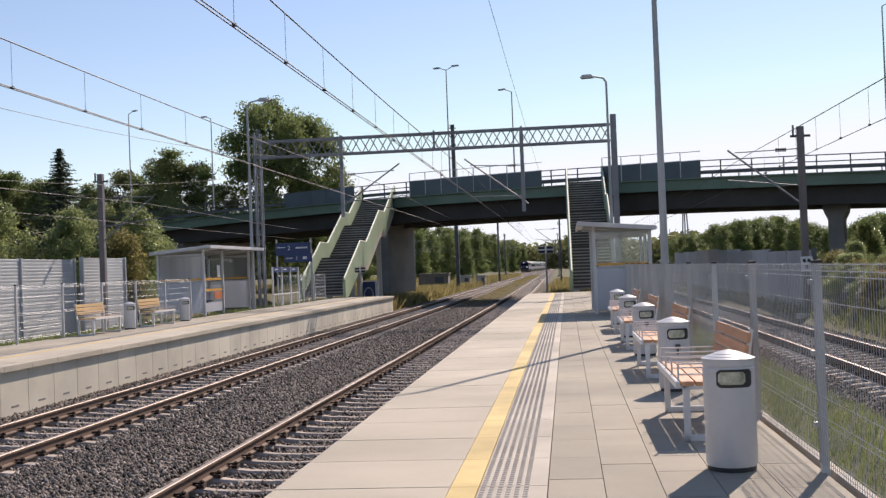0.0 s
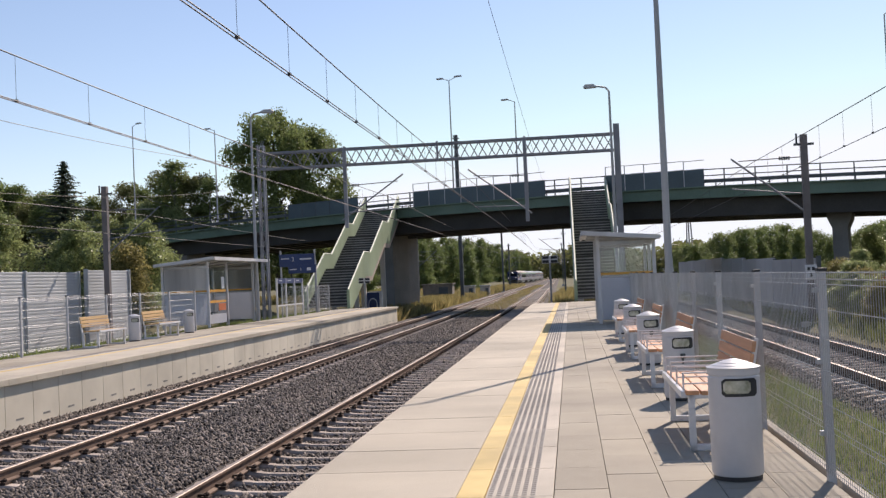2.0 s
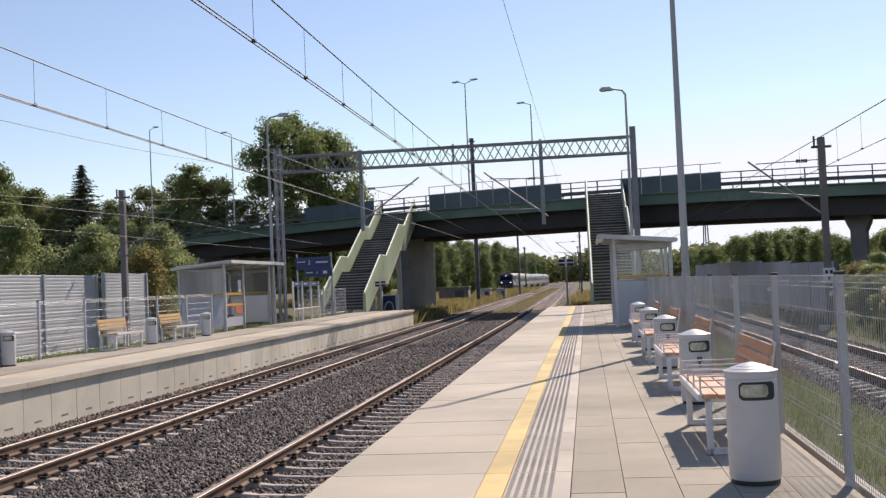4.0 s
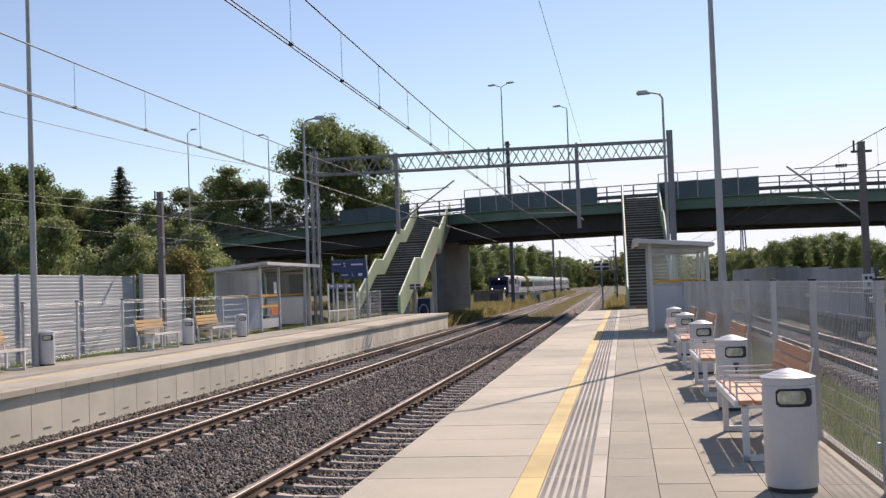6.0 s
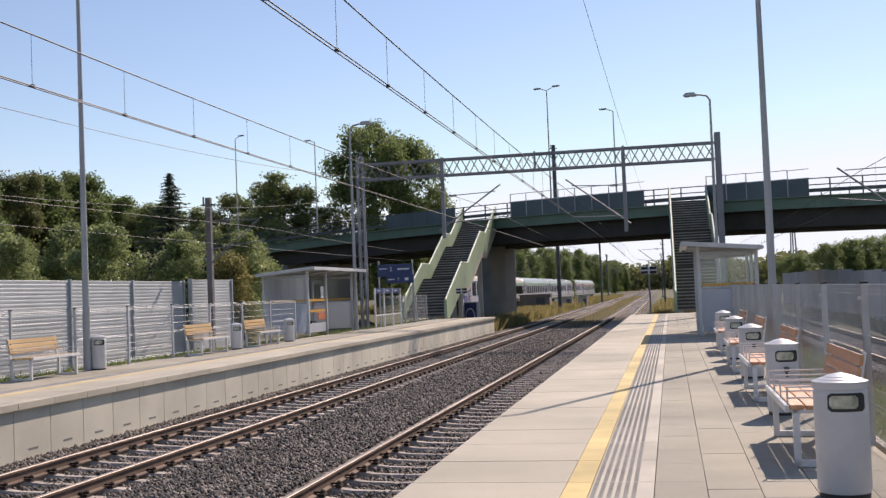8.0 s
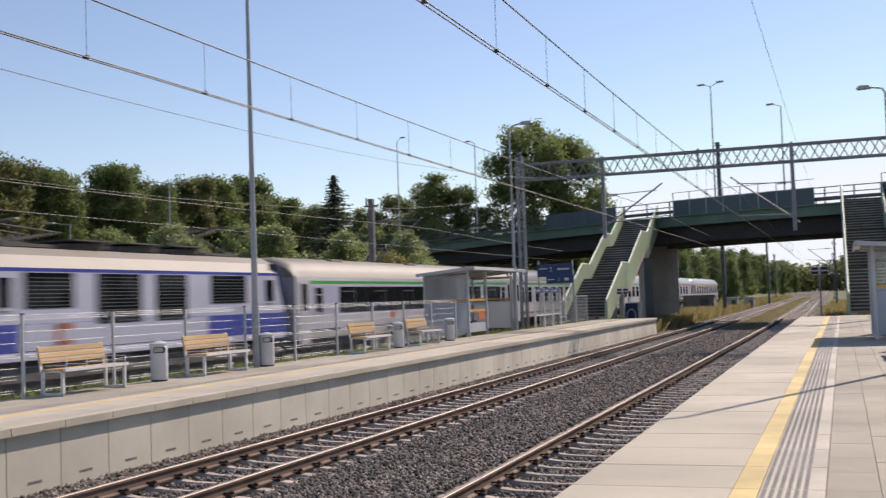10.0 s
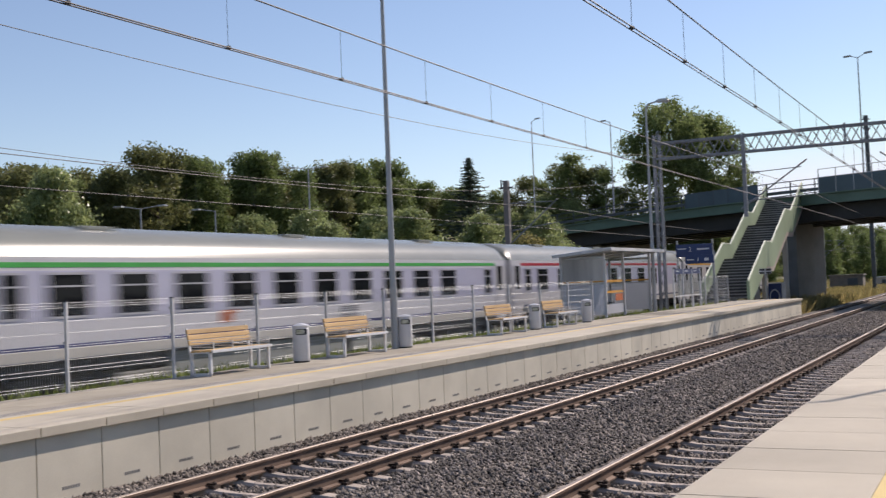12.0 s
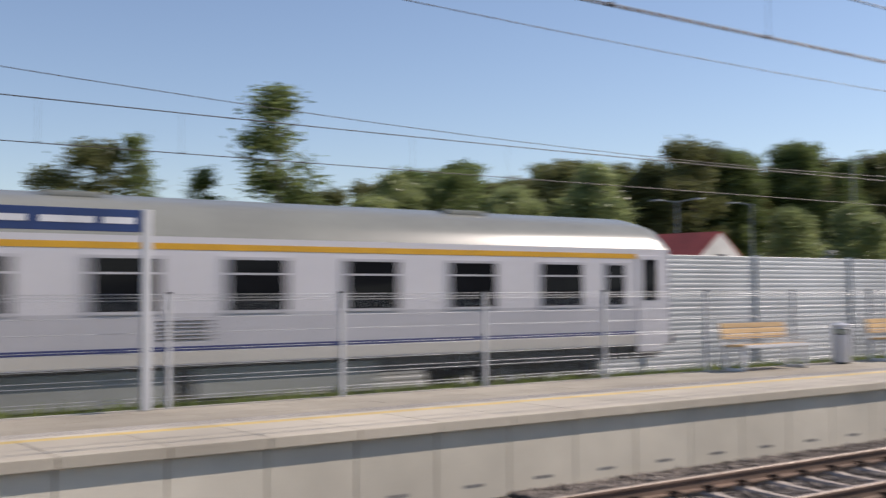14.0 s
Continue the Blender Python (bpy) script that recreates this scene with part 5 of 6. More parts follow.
tree("shrub", -46, 31, 7.4, 0.8)
tree("birch", -45, 23.8, 10.9, 1.75)
tree("birch", -45, 17.3, 8.1, 1.2)
tree("wood", -46, 15.8, 7.4, 1.5)
tree("birch", -46, 20.7, 7.0, 1.5)
for x, y, z, s in ((-46, 41.8, 8.2, "wood"), (-45, 37.7, 7.0, "shrub"), (-46, 34.6, 7.3, "wood"), (-47, 32.4, 7.2, "shrub"), (-45, 29.0, 6.0, "shrub"), (-49, 45.5, 8.8, "wood"), (-42, 39.8, 6.4, "shrub"), (-47, 27.2, 6.2, "wood"), (-52, 40, 8.6, "wood"), (-52, 36.5, 8.0, "wood")):
    tree(s, x, y, z, 1.2)
ratios = [(-1.5, 8.6), (-1.36, 9.2), (-1.24, 9.8), (-1.12, 10.6), (-1.03, 11.2), (-0.94, 11.8), (-0.87, 12.8), (-0.84, 13.4), (-0.78, 12.6), (-0.71, 13.6), (-0.67, 13.9), (-0.64, 14.4), (-0.59, 14.6), (-0.55, 14.8), (-0.51, 14.2), (-0.47, 13.4), (-0.43, 13.0), (-0.40, 13.0), (-0.37, 13.2)]
for i, (r, z) in enumerate(ratios):
    for k in range(6):
        x = -58 + tree_rng.uniform(-2, 2) - 2.6 * k
        tree("wood", x, x / (r * tree_rng.uniform(0.955, 1.045)), z * tree_rng.uniform(0.78, 0.99), tree_rng.uniform(0.72, 1.1))
for i in range(34):
    r = -1.3 + 0.92 * i / 33
    x = tree_rng.uniform(-74, -62)
    tree("wood", x, x / r, float(np.interp(r, [a for a, b in ratios], [b for a, b in ratios])) * tree_rng.uniform(0.86, 1.0), tree_rng.uniform(0.8, 1.15))
# beyond the bridge and along the line
for x, y, z, s in ((-29, 220, 10.5, "copse"), (-25, 190, 8.4, "copse"), (-21.5, 205, 8.2, "copse"), (-17.8, 196, 7.2, "copse"), (-33, 180, 10, "copse"), (-38, 150, 9, "copse"), (-30, 140, 7, "shrub"), (-24, 300, 12, "copse"), (-28, 310, 13, "copse"), (-30, 330, 12, "copse"), (-20, 420, 10, "copse"), (-27, 430, 11, "copse"), (-24, 480, 10, "copse"), (-42, 200, 10, "copse"), (-24, 150, 4, "shrub"), (-27, 125, 4.0, "shrub"), (-24, 118, 2.4, "shrub")):
    tree(s, x, y, z, 1.05)
for i in range(44):
    r = -0.140 + 0.102 * i / 43
    y = tree_rng.uniform(235, 400) if r < -0.088 else tree_rng.uniform(470, 600)
    slope = float(np.interp(r, [-0.135, -0.077, -0.0515, -0.02], [0.041, 0.036, 0.025, 0.017]))
    tree("copse", r * y, y, 1.37 + slope * y * tree_rng.uniform(0.72, 1.02), 1.15)
for i in range(46):
    r = 0.092 + 0.25 * i / 45
    y = tree_rng.uniform(150, 215)
    slope = float(np.interp(r, [0.09, 0.13, 0.177, 0.215, 0.24, 0.263, 0.34], [0.018, 0.030, 0.038, 0.030, 0.024, 0.035, 0.037]))
    tree("copse", r * y, y, 1.37 + slope * y * tree_rng.uniform(0.82, 1.03), 1.35)
for x, y, z, s in ((10.6, 43, 1.2, "gold"), (11.8, 48, 1.4, "shrub"), (10.2, 47, 0.9, "shrub"), (12.4, 54, 1.6, "gold"), (11.2, 34, 0.9, "gold"), (10.1, 38.6, 0.8, "shrub"), (14.5, 58, 2.0, "shrub"), (16.0, 55, 1.8, "gold"), (19.5, 75, 3.4, "shrub"), (22.5, 72, 3.2, "shrub"), (9.9, 33.5, 0.7, "shrub"), (9.6, 36.5, 0.8, "gold"), (9.9, 41, 1.0, "shrub"), (11.0, 36.5, 1.0, "shrub"), (9.7, 29, 0.5, "gold"), (12.2, 42, 1.3, "gold"), (11.6, 41, 1.1, "shrub"), (12.6, 45, 1.3, "gold"), (13.8, 50, 1.3, "shrub"), (18, 62, 1.9, "shrub"), (10.4, 35, 0.5, "gold"), (9.9, 31, 0.3, "shrub"), (10.9, 38.5, 0.7, "gold"), (21, 68, 2.2, "gold"), (25, 78, 3.5, "shrub"), (13.2, 40, 0.8, "gold"), (11.9, 37, 0.55, "shrub")):
    tree(s, x, y, z, 1.5 if z < 2 else 0.9)
KINDS["red"] = [(crown_mesh("crown", 77, 5000, [(0, 0, 5, 2.2, 3.2), (1.5, 0.5, 7, 1.4, 1.6), (-1.2, -0.4, 7.5, 1.2, 1.5)], 0.16, M["leaf_red"]), KINDS["gold"][0][1])]
LABELS["red"] = "reddening wild shrub behind the fence"
tree("red", 11.0, 40.2, 1.0, 1.0)


def far_woods():
    rng = np.random.default_rng(8)
    n = 60000
    x = rng.uniform(-320, 420, n)
    y = 640 + 60 * rng.random(n) + 0.05 * np.abs(x)
    top = 15 + 4 * np.sin(x * 0.11) + 3 * np.sin(x * 0.037 + 1) + rng.normal(0, 1.5, n)
    p = np.stack([x, y, -1 + top * rng.random(n) ** 0.7], 1)
    a, b = 0.75 * rng.normal(size=(n, 3)), 0.75 * rng.normal(size=(n, 3))
    q = np.stack([p - a, p + b, p + a, p - b], 1).reshape(-1, 3)
    tagged(new("far_woods", soup("far_woods", q, np.arange(n * 4).reshape(-1, 4), M["leaf_wood"])), "distant belt of woodland along the horizon", "woodland", kind="stuff")


far_woods()


def tufts(name, label, zones, count, material, h0, h1, seed, slim=0.10):
    """Grass blades, each a thin bent triangle."""
    rng = np.random.default_rng(seed)
    vs = []
    area = sum((z[1] - z[0]) * (z[3] - z[2]) for z in zones)
    for x0, x1, y0, y1, zb in zones:
        n = int(count * (x1 - x0) * (y1 - y0) / area)
        p = np.stack([rng.uniform(x0, x1, n), rng.uniform(y0, y1, n), np.full(n, zb)], 1)
        h = rng.uniform(h0, h1, n)[:, None]
        a = rng.uniform(0, 6.28, n)
        side = np.stack([np.cos(a), np.sin(a), np.zeros(n)], 1) * h * slim
        tip = p + np.concatenate([rng.normal(0, 0.35, (n, 2)), np.ones((n, 1))], 1) * h
        vs.append(np.stack([p - side, p + side, tip], 1).reshape(-1, 3))
    v = np.concatenate(vs)
    tagged(new(name, soup(name, v, np.arange(len(v)).reshape(-1, 3), material)), label, "grass", kind="stuff")


tufts("grass", "green grass tufts between fence and side track", [(1.7, 3.7, 5, 26, -0.64), (1.7, 3.7, 26, 60, -0.64)], 55000, M["blade"], 0.03, 0.14, 1, 0.07)
tufts("grass", "grass and weeds behind the opposite fence", [(-14.6, -12.95, 2, 62, -0.5)], 20000, M["blade"], 0.12, 0.55, 2)
tufts("dry_grass", "tall dry yellowing grass beyond the platforms", [(-16.3, -10.2, 64, 130, -1.12), (-16.0, -10.6, 130, 260, -1.12), (-1.2, 3.6, 60, 150, -1.12)], 60000, M["dry_grass"], 0.35, 1.0, 3)
tufts("dry_grass", "dry grass growing between the two lines", [(-6.9, -4.9, 66, 110, -0.97), (-7.3, -5.4, 110, 160, -0.97), (-8.2, -6.1, 160, 260, -0.97), (-2.9, -1.4, 62, 150, -1.05)], 22000, M["dry_grass"], 0.06, 0.22, 6, 0.08)
tufts("dry_grass", "dry weeds on the bank beyond the side track", [(8.4, 9.1, 14, 90, -1.0), (9.1, 13.5, 14, 42.5, -0.85), (13.5, 26, 30, 110, -0.85)], 90000, M["weed"], 0.2, 0.75, 4, 0.045)
tufts("dry_grass", "pale dry meadow beyond the rear track", [(-48, -20.8, 105, 260, -0.75)], 26000, M["dry_grass"], 0.4, 1.1, 5)


# ---- train ----
FLOOR = RAIL_Z + 0.97
COACH, LOCO = 26.4, 15.2


def body_profile(w, top):
    h = w / 2
    return [(-h, FLOOR), (h, FLOOR), (h, 2.02), (h, 2.30), (h - 0.10, 2.50), (h - 0.34, 2.80), (h - 0.72, top - 0.10), (h - 1.1, top), (-h + 1.1, top), (-h + 0.72, top - 0.10), (-h + 0.34, 2.80), (-h + 0.10, 2.50), (-h, 2.30), (-h, 2.02)]


def bogie(parent, y):
    bm = bmesh.new()
    add_box(bm, (0, y, RAIL_Z + 0.55), (2.0, 0.5, 0.22), None, 0.03)
    for s in (-1, 1):
        add_box(bm, (s * 1.0, y, RAIL_Z + 0.55), (0.12, 3.2, 0.28), None, 0.03)
        for dy in (-1.25, 1.25):
            add_box(bm, (s * 1.06, y + dy, RAIL_Z + 0.46), (0.2, 0.34, 0.34), None, 0.03)
            add_box(bm, (s * 1.03, y + dy * 0.45, RAIL_Z + 0.55), (0.16, 0.26, 0.5), None, 0.03)
    bg = part("bogie", bm, M["gear"], parent, "dark dusty bogie frame")
    for s in (-1, 1):
        for dy in (-1.25, 1.25):
            part("wheel", rods(((s * 0.69, y + dy, RAIL_Z + 0.46), (s * 0.82, y + dy, RAIL_Z + 0.46), 0.46), n=24), M["gear"], bg)


WIN_W, WIN_H, WIN_Z = 1.22, 0.94, 1.51


def window_meshes(w, h, tag):
    fr = boxes(((0, 0, h / 2 - 0.02), (0.03, w, 0.05)), ((0, 0, -h / 2 + 0.02), (0.03, w, 0.05)), ((0, w / 2 - 0.02, 0), (0.03, 0.05, h)), ((0, -w / 2 + 0.02, 0), (0.03, 0.05, h)), ((0.002, 0, h * 0.2), (0.03, w - 0.08, 0.035)))
    gl = boxes(((0, 0, 0), (0.02, w - 0.06, h - 0.06), None, 0.0))
    return to_mesh("window_frame", fr, M["dark_steel"] if tag else M["coach_grey"]), to_mesh("pane", gl, M["window"])


def coach(label, stripe, windows, roof, band=False):
    t = thing("railway_coach", label, "railway coach", "train coaches")
    hw = 1.41
    y0, y1 = 0.25, COACH - 0.25
    prof = body_profile(2 * hw, 3.03)
    bm = bmesh.new()
    add_prism(bm, prof[:4] + prof[-2:], y0, y1, "y")
    part("body", bm, M["coach_white"], t, "off-white painted body side")
    bm = bmesh.new()
    inner = prof[3:-1]
    stations = [(y0, 0.66), (y0 + 0.1, 0.85), (y0 + 0.28, 0.96), (y0 + 0.5, 1.0), (y1 - 0.5, 1.0), (y1 - 0.28, 0.96), (y1 - 0.1, 0.85), (y1, 0.66)]
    rings = []
    for y, k in stations:
        rings.append([bm.verts.new((u, y, 2.30 + (v - 2.30) * k)) for u, v in inner])
    for a, b in zip(rings, rings[1:]):
        for i in range(len(inner) - 1):
            bm.faces.new((a[i], a[i + 1], b[i + 1], b[i]))
    bm.faces.new(rings[0]), bm.faces.new(rings[-1])
    bmesh.ops.recalc_face_normals(bm, faces=bm.faces)
    rf = part("roof", bm, roof, t, "ribbed silvery roof", smooth=True)
    bm = bmesh.new()
    for u, z in ((hw - 0.36, 2.70), (hw - 0.55, 2.815)):
        add_box(bm, (u, COACH / 2, z), (0.03, COACH - 2.2, 0.03))
        add_box(bm, (-u, COACH / 2, z), (0.03, COACH - 2.2, 0.03))
    part("roof_rib", bm, roof, rf)
    for yv in (5.2, 13.0, 21.0):
        part("roof_vent", boxes(((0.45, yv, 2.99), (0.4, 1.0, 0.1), None, 0.03)), roof, rf)
    part("coloured_stripe", boxes(((0, COACH / 2, 2.14), (2 * hw + 0.012, COACH - 2.6, 0.105))), stripe, t, "coloured class stripe under the roof")
    part("lower_band", boxes(((0, COACH / 2, 0.74), (2 * hw + 0.008, COACH - 2.6, 0.62))), M["coach_grey"] if stripe is M["stripe_yellow"] else M["coach_white"], t, "grey lower band" if stripe is M["stripe_yellow"] else "off-white lower band")
    if stripe is not M["stripe_yellow"]:
        part("window_belt", boxes(((0, COACH / 2, 1.51), (2 * hw + 0.010, COACH - 2.6, 1.02))), M["coach_lilac"], t, "pale lilac window belt")
    part("sand_band", boxes(((0, COACH / 2, 0.33), (2 * hw + 0.010, COACH - 2.6, 0.22))), M["coach_sand"], t, "sandy sill band")
    part("blue_line", boxes(((0, COACH / 2, 0.47), (2 * hw + 0.014, COACH - 2.6, 0.075))), M["navy"], t, "thin navy line")
    part("red_mark", boxes(((hw + 0.008, COACH * 0.33, 0.86), (0.01, 0.5, 0.3)), ((hw + 0.008, COACH * 0.33 + 0.3, 0.98), (0.01, 0.3, 0.1))), M["poster_red"], t, "small red emblem")
    part("grille", boxes(*[((hw + 0.008, COACH * 0.55, 0.62 + k * 0.06), (0.012, 1.0, 0.02)) for k in range(6)]), M["gear"], t, "louvred grille")
    frame_me, pane_me = window_meshes(WIN_W, WIN_H, False)
    sf, sp = window_meshes(0.62, WIN_H, False)
    if band:
        for s in (-1, 1):
            part("window_band", boxes(((s * (hw + 0.004), COACH / 2 + 0.6, WIN_Z), (0.02, COACH - 6.2, WIN_H))), M["window"], t, "continuous dark glazed band")
        for i in range(7):
            f = shared("window_frame", to_mesh("window_frame", boxes(((0, 0, 0.30), (0.02, 1.1, 0.035)), ((0, 0.55, 0.0), (0.015, 0.04, WIN_H))), M["dark_steel"]), t, pose(hw + 0.012, 4.5 + i * 3.0, WIN_Z))
    else:
        for y in windows:
            for s in (-1, 1):
                f = shared("window_frame", frame_me, t, pose(s * (hw + 0.006), y, WIN_Z))
                shared("pane", pane_me, f, Matrix.Identity(4))
    for y in (2.0, COACH - 1.95):
        f = shared("window_frame", sf, t, pose(hw + 0.006, y, WIN_Z))
        shared("pane", sp, f, Matrix.Identity(4))
    for y in (0.88, COACH - 0.88):
        for s in (-1, 1):
            d = part("door", boxes(((s * (hw - 0.005), y, 1.1), (0.05, 0.78, 2.12), None, 0.01)), M["coach_white"], t, "entrance door")
            part("door_window", boxes(((s * (hw + 0.018), y, 1.62), (0.015, 0.42, 0.9))), M["window"], d)
            part("step", boxes(((s * (hw - 0.1), y, 0.02), (0.3, 0.7, 0.06))), M["gear"], d)
    for ye in (0.10, COACH - 0.10):
        part("gangway", boxes(((0, ye, 1.35), (1.3, 0.34, 2.3), None, 0.05)), M["black"], t, "black rubber gangway")
    for ye in (0.245, COACH - 0.245):
        part("end_trim", boxes(((0, ye, 1.25), (2 * hw + 0.02, 0.03, 2.1))), M["coach_grey"], t)
    part("underframe", boxes(((0, COACH / 2, 0.04), (2.5, COACH - 1.0, 0.3)), ((0.75, 11.5, -0.22), (0.9, 3.4, 0.5), None, 0.03), ((0.8, 15.2, -0.2), (0.8, 1.8, 0.46), None, 0.03), ((0.7, 8.6, -0.18), (0.7, 1.2, 0.4), None, 0.03)), M["gear"], t, "grimy equipment boxes under the floor")
    for s in (-1, 1):
        part("equipment_panel", boxes(((s * 1.24, 10.6, -0.16), (0.06, 7.6, 0.56), None, 0.02)), M["skirt"], t, "dusty grey equipment panel")
        part("equipment_panel", boxes(((s * 1.24, 16.6, -0.13), (0.06, 3.6, 0.5), None, 0.02)), M["skirt"], t, "dusty grey equipment panel")
    bogie(t, 3.7)
    bogie(t, COACH - 3.7)
    for y in (-0.1, COACH + 0.1):
        for s in (-0.87, 0.87):
            part("buffer", rods(((s, y - 0.25, 0.29), (s, y + 0.25, 0.29), 0.16), n=12), M["gear"], t)
    return t


def locomotive():
    t = thing("locomotive", "blue and white electric locomotive with lowered rear pantograph", "locomotive")
    hw = 1.43
    def shell(name, z0, z1, material, label, slope=0.0):
        # y = 0 is the leading cab; its face slopes back towards the roof
        def face(z):
            return 0.25 + max(0.0, z - 1.15) * 0.42
        bm = bmesh.new()
        out = [(face(z0), z0), (LOCO - face(z0), z0), (LOCO - face(z1), z1), (face(z1), z1)]
        add_prism(bm, out, -hw, hw, "x")
        return part(name, bm, material, t, label)
    shell("skirt", 0.33, 0.52, M["loco_white"], "pale sill band")
    shell("lower_body", 0.52, 1.15, M["loco_blue"], "bright blue lower body")
    shell("upper_body", 1.15, 2.33, M["loco_white"], "off-white upper body")
    shell("cornice", 2.33, 2.42, M["loco_blue"], "blue line under the roof")
    bm = bmesh.new()
    prof = [(-hw, 2.42), (hw, 2.42), (hw - 0.22, 2.72), (hw - 0.6, 2.92), (-hw + 0.6, 2.92), (-hw + 0.22, 2.72)]
    add_prism(bm, prof, 0.95, LOCO - 0.95, "y")
    part("roof", bm, M["coach_roof_tan"], t, "dusty grey roof")
    # dark cab ends
    for e in (0, 1):
        def yy(v):
            return v if not e else LOCO - v
        bm = bmesh.new()
        out = [(yy(0.19), 0.3), (yy(0.19), 1.15), (yy(0.74), 2.44), (yy(0.98), 2.72), (yy(1.25), 2.72), (yy(1.12), 2.42), (yy(0.62), 1.1), (yy(0.62), 0.3)]
        add_prism(bm, out, -hw - 0.008, hw + 0.008, "x")
        cab = part("cab_front", bm, M["loco_dark"], t, "dark blue sloping cab front")
        rot = Euler((radians(-23 if not e else 23), 0, 0)).to_matrix()
        part("windscreen", boxes(((0, yy(0.50), 1.86), (2.3, 0.06, 0.82), rot, 0.02)), M["window"], cab, "dark windscreen")
        # blue panel coloured near black to stand in for shade on the front
        part("shaded_lower_front", boxes(((0, yy(0.17), 0.98), (2.6, 0.05, 0.22), None, 0.02)), M["loco_dark"], cab)
        for s, ya, z in ((-0.95, 0.12, 0.98), (0.95, 0.12, 0.98), (0, 0.62, 2.42)):
            part("headlight", rods(((s, yy(ya), z), (s, yy(ya + 0.14), z), 0.10), n=16), M["headlight"] if not e else M["sign_white"], cab, "round headlight")
        for s in (-0.87, 0.87):
            part("buffer", rods(((s, yy(-0.35), 0.29), (s, yy(0.2), 0.29), 0.17), n=14), M["gear"], cab)
        part("snow_plough", boxes(((0, yy(0.2), -0.35), (2.4, 0.12, 0.5))), M["gear"], cab)
        part("cab_window", boxes(((hw + 0.006, yy(1.6), 1.86), (0.02, 0.5, 0.66), None, 0.004)), M["window"], t, "cab side window")
        part("cab_sill", boxes(((hw + 0.01, yy(1.6), 1.48), (0.03, 0.56, 0.04))), M["coach_sand"], t)
    for y, w in ((3.1, 1.75), (5.76, 1.85), (8.1, 1.5), (11.1, 2.0)):
        lo = 1.5 if y < 4 or y > 10 else 1.08
        g = part("side_grille", boxes(((hw + 0.005, y, (lo + 2.31) / 2), (0.02, w, 2.31 - lo))), M["window"], t, "dark side grille")
        bm = bmesh.new()
        k = int((2.26 - lo) / 0.09)
        for i in range(k):
            add_box(bm, (hw + 0.02, y, lo + 0.06 + i * 0.09), (0.015, w - 0.06, 0.018))
        part("louvre", bm, M["dark_steel"], g)
    part("red_emblem", boxes(((hw + 0.008, 3.6, 1.05), (0.012, 0.6, 0.16)), ((hw + 0.008, 3.38, 0.88), (0.012, 0.2, 0.5)), ((hw + 0.008, 3.6, 0.70), (0.012, 0.6, 0.12))), M["poster_red"], t, "red emblem on a white patch")
    part("white_patch", boxes(((hw + 0.003, 6.0, 0.84), (0.012, 7.8, 0.6))), M["loco_white"], t, "white patch behind the emblem")
    bm = bmesh.new()
    for y, ln, h in ((5.4, 1.7, 0.20), (7.6, 1.7, 0.20), (9.8, 1.7, 0.20)):
        add_box(bm, (0, y, 2.92 + h / 2), (1.5, ln, h), Euler((radians(3), 0, 0)).to_matrix(), 0.03)
        add_box(bm, (0, y, 3.16), (1.9, ln * 0.9, 0.04))
    for k in range(10):
        add_rod(bm, (-0.5, 2.2 + k * 1.1, 2.9), (-0.5, 2.2 + k * 1.1, 3.14), 0.05, n=6)
    add_rod(bm, (-0.5, 2.0, 3.15), (-0.5, 13.2, 3.15), 0.03, n=6)
    add_box(bm, (0, 3.3, 3.0), (1.3, 1.9, 0.08))
    add_box(bm, (0, 12.0, 3.0), (1.3, 1.9, 0.08))
    part("roof_gear", bm, M["gear"], t, "dark roof equipment")
    for label, y0, y1, y2, z1, z2 in (("folded front pantograph", 2.6, 4.6, 2.4, 3.35, 3.5), ("raised rear pantograph", LOCO - 2.6, LOCO - 4.4, LOCO - 2.8, 3.5, 3.82)):
        pan = part("pantograph", boxes(((0, y0, 3.06), (1.2, 0.5, 0.06), None, 0.01)), M["gear"], t, label)
        for s in (-0.5, 0.5):
            part("lower_arm", rods(((s, y0, 3.05), (s, y1, z1), 0.03)), M["gear"], pan)
            part("upper_arm", rods(((s, y1, z1), (s * 0.7, y2, z2), 0.025)), M["gear"], pan)
        part("contact_bar", rods(((-0.8, y2, z2 + 0.02), (0.8, y2, z2 + 0.02), 0.03)), M["gear"], pan)
    part("underframe", boxes(((0, LOCO / 2, 0.02), (2.6, LOCO - 1.2, 0.34)), ((0, LOCO / 2, -0.22), (2.3, 3.0, 0.5), None, 0.04)), M["gear"], t)
    bogie(t, 3.6)
    bogie(t, LOCO - 3.6)
    return t


eleven = [3.27 + 1.94 * i for i in range(11)]
ten = [3.52 + 1.957 * i for i in range(10)]
eight = [3.6 + 2.36 * i for i in range(8)]
first_class = [COACH - 3.5 - 2.34 * i for i in range(9)]
loco = locomotive()
train = [(loco, LOCO)]
for args in (("off-white dining coach with a green stripe and dark window band", M["stripe_green"], [], M["coach_roof_tan"], True), ("off-white passenger coach with a green stripe", M["stripe_green"], eleven, M["coach_roof"]), ("off-white passenger coach with a green roofline stripe", M["stripe_green"], ten, M["coach_roof"]), ("off-white passenger coach with a red stripe", M["stripe_red"], eight, M["coach_roof"]), ("off-white last coach with a yellow first-class stripe", M["stripe_yellow"], first_class, M["coach_roof"])):
    train.append((coach(*args), COACH))

HEAD_T, HEAD_Y = (0.0, 7.0, 9.5, 10.0, 12.0, 13.5, 14.0), (386.6, 129.8, 36.9, 18.1, -54.4, -109.1, -127.9)


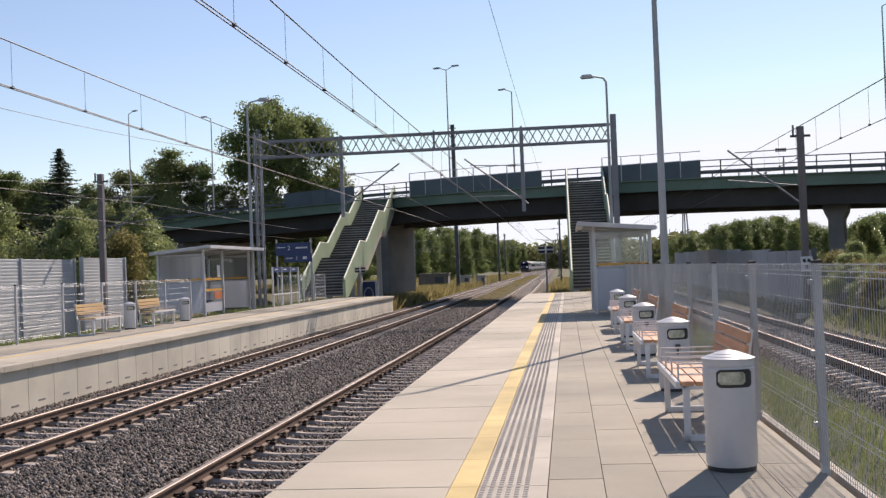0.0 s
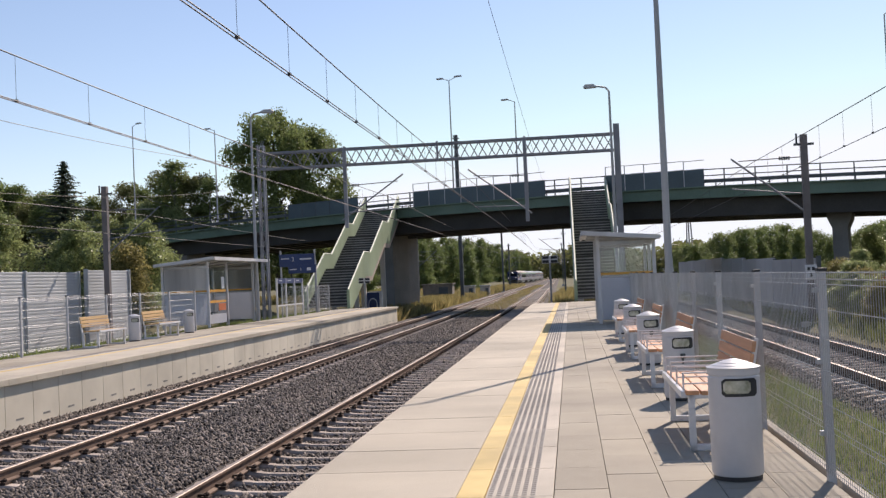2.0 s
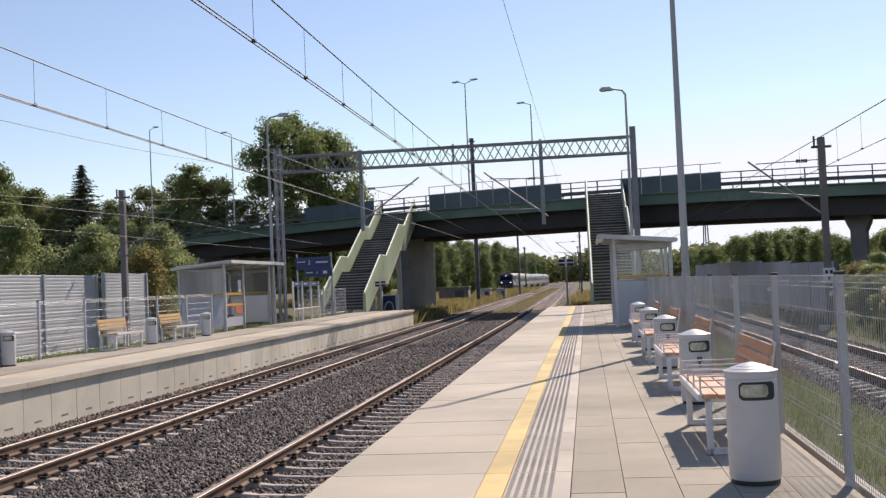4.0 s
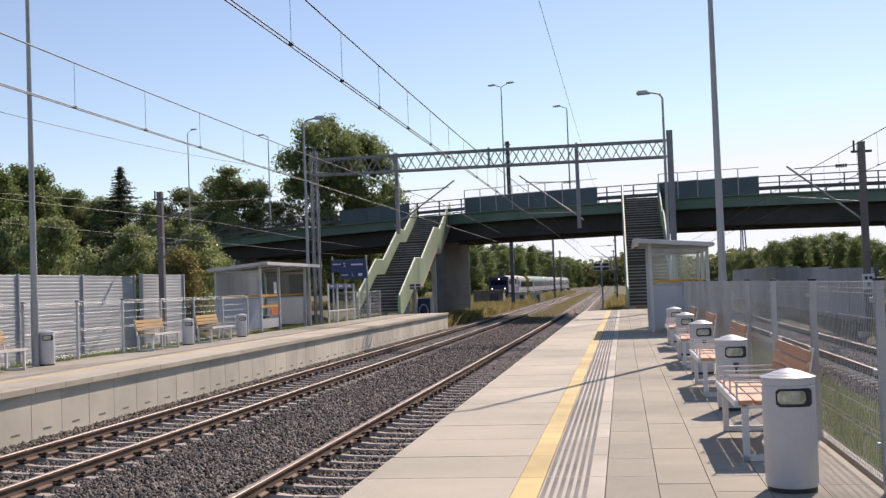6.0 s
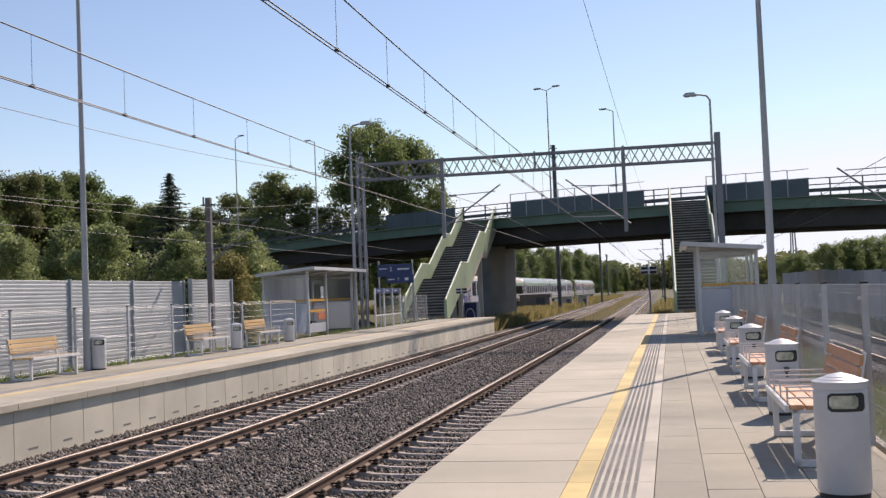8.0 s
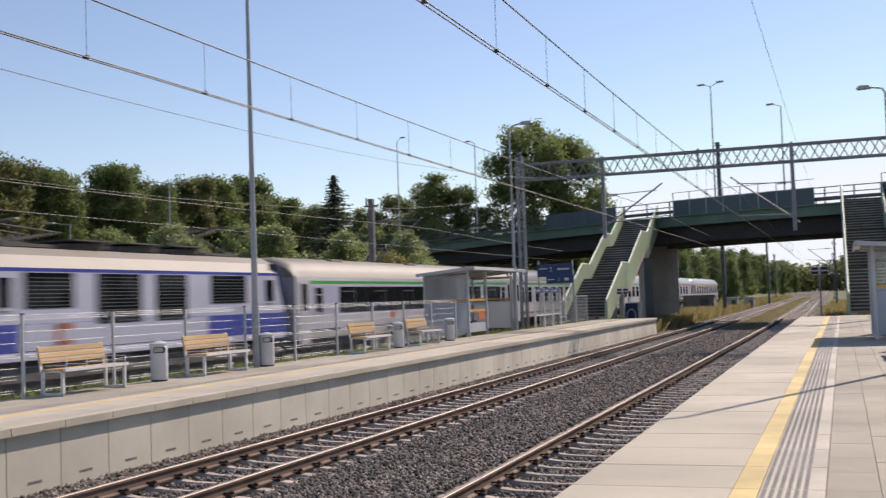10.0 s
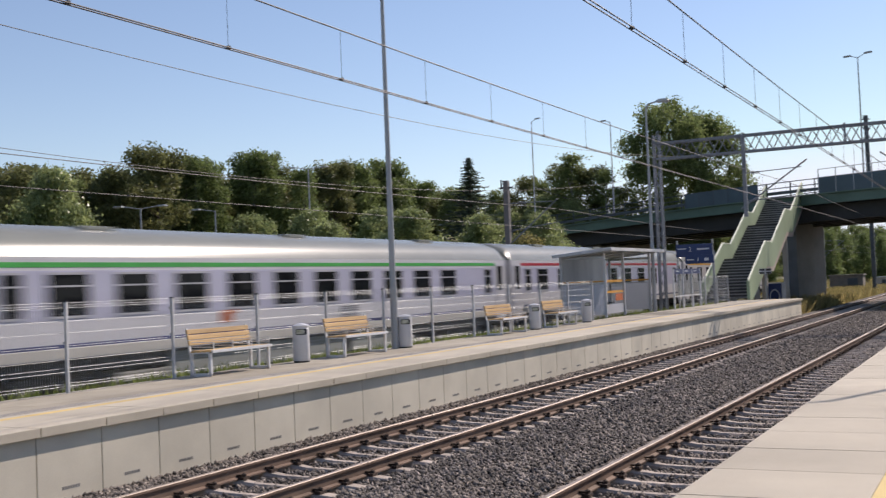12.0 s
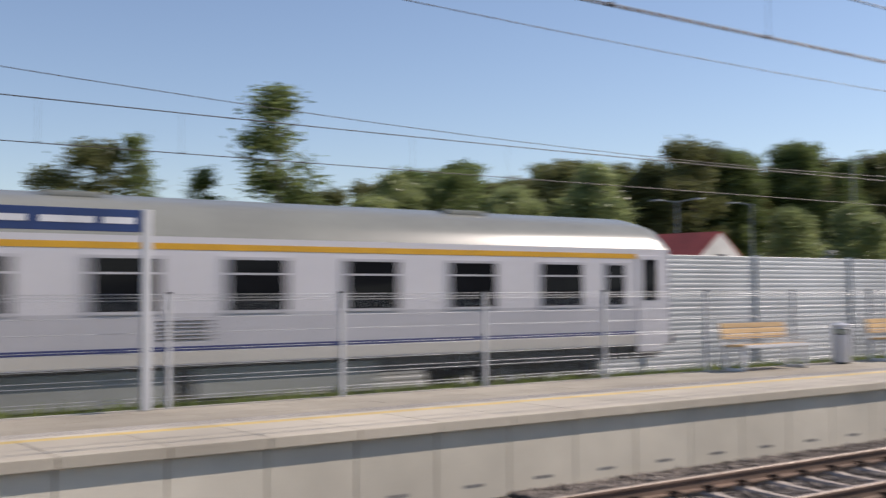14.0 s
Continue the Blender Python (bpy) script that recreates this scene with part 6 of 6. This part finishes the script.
def motions():
    """The train runs past at a nearly steady 36.7 m/s; HEAD_Y: where its leading end is."""
    ahead = 0.0
    for ob, ln in train:
        rows = []
        for k in range(0, 29):
            t = k * 0.5
            y = float(np.interp(t, HEAD_T, HEAD_Y)) + ahead
            x0, x1 = train_x(y), train_x(y + ln)
            rows.append((t, pose(x0, y, 0, 0, 0, -math.degrees(math.atan2(x1 - x0, ln)))))
        walk(ob, rows)
        ahead += ln


motions()
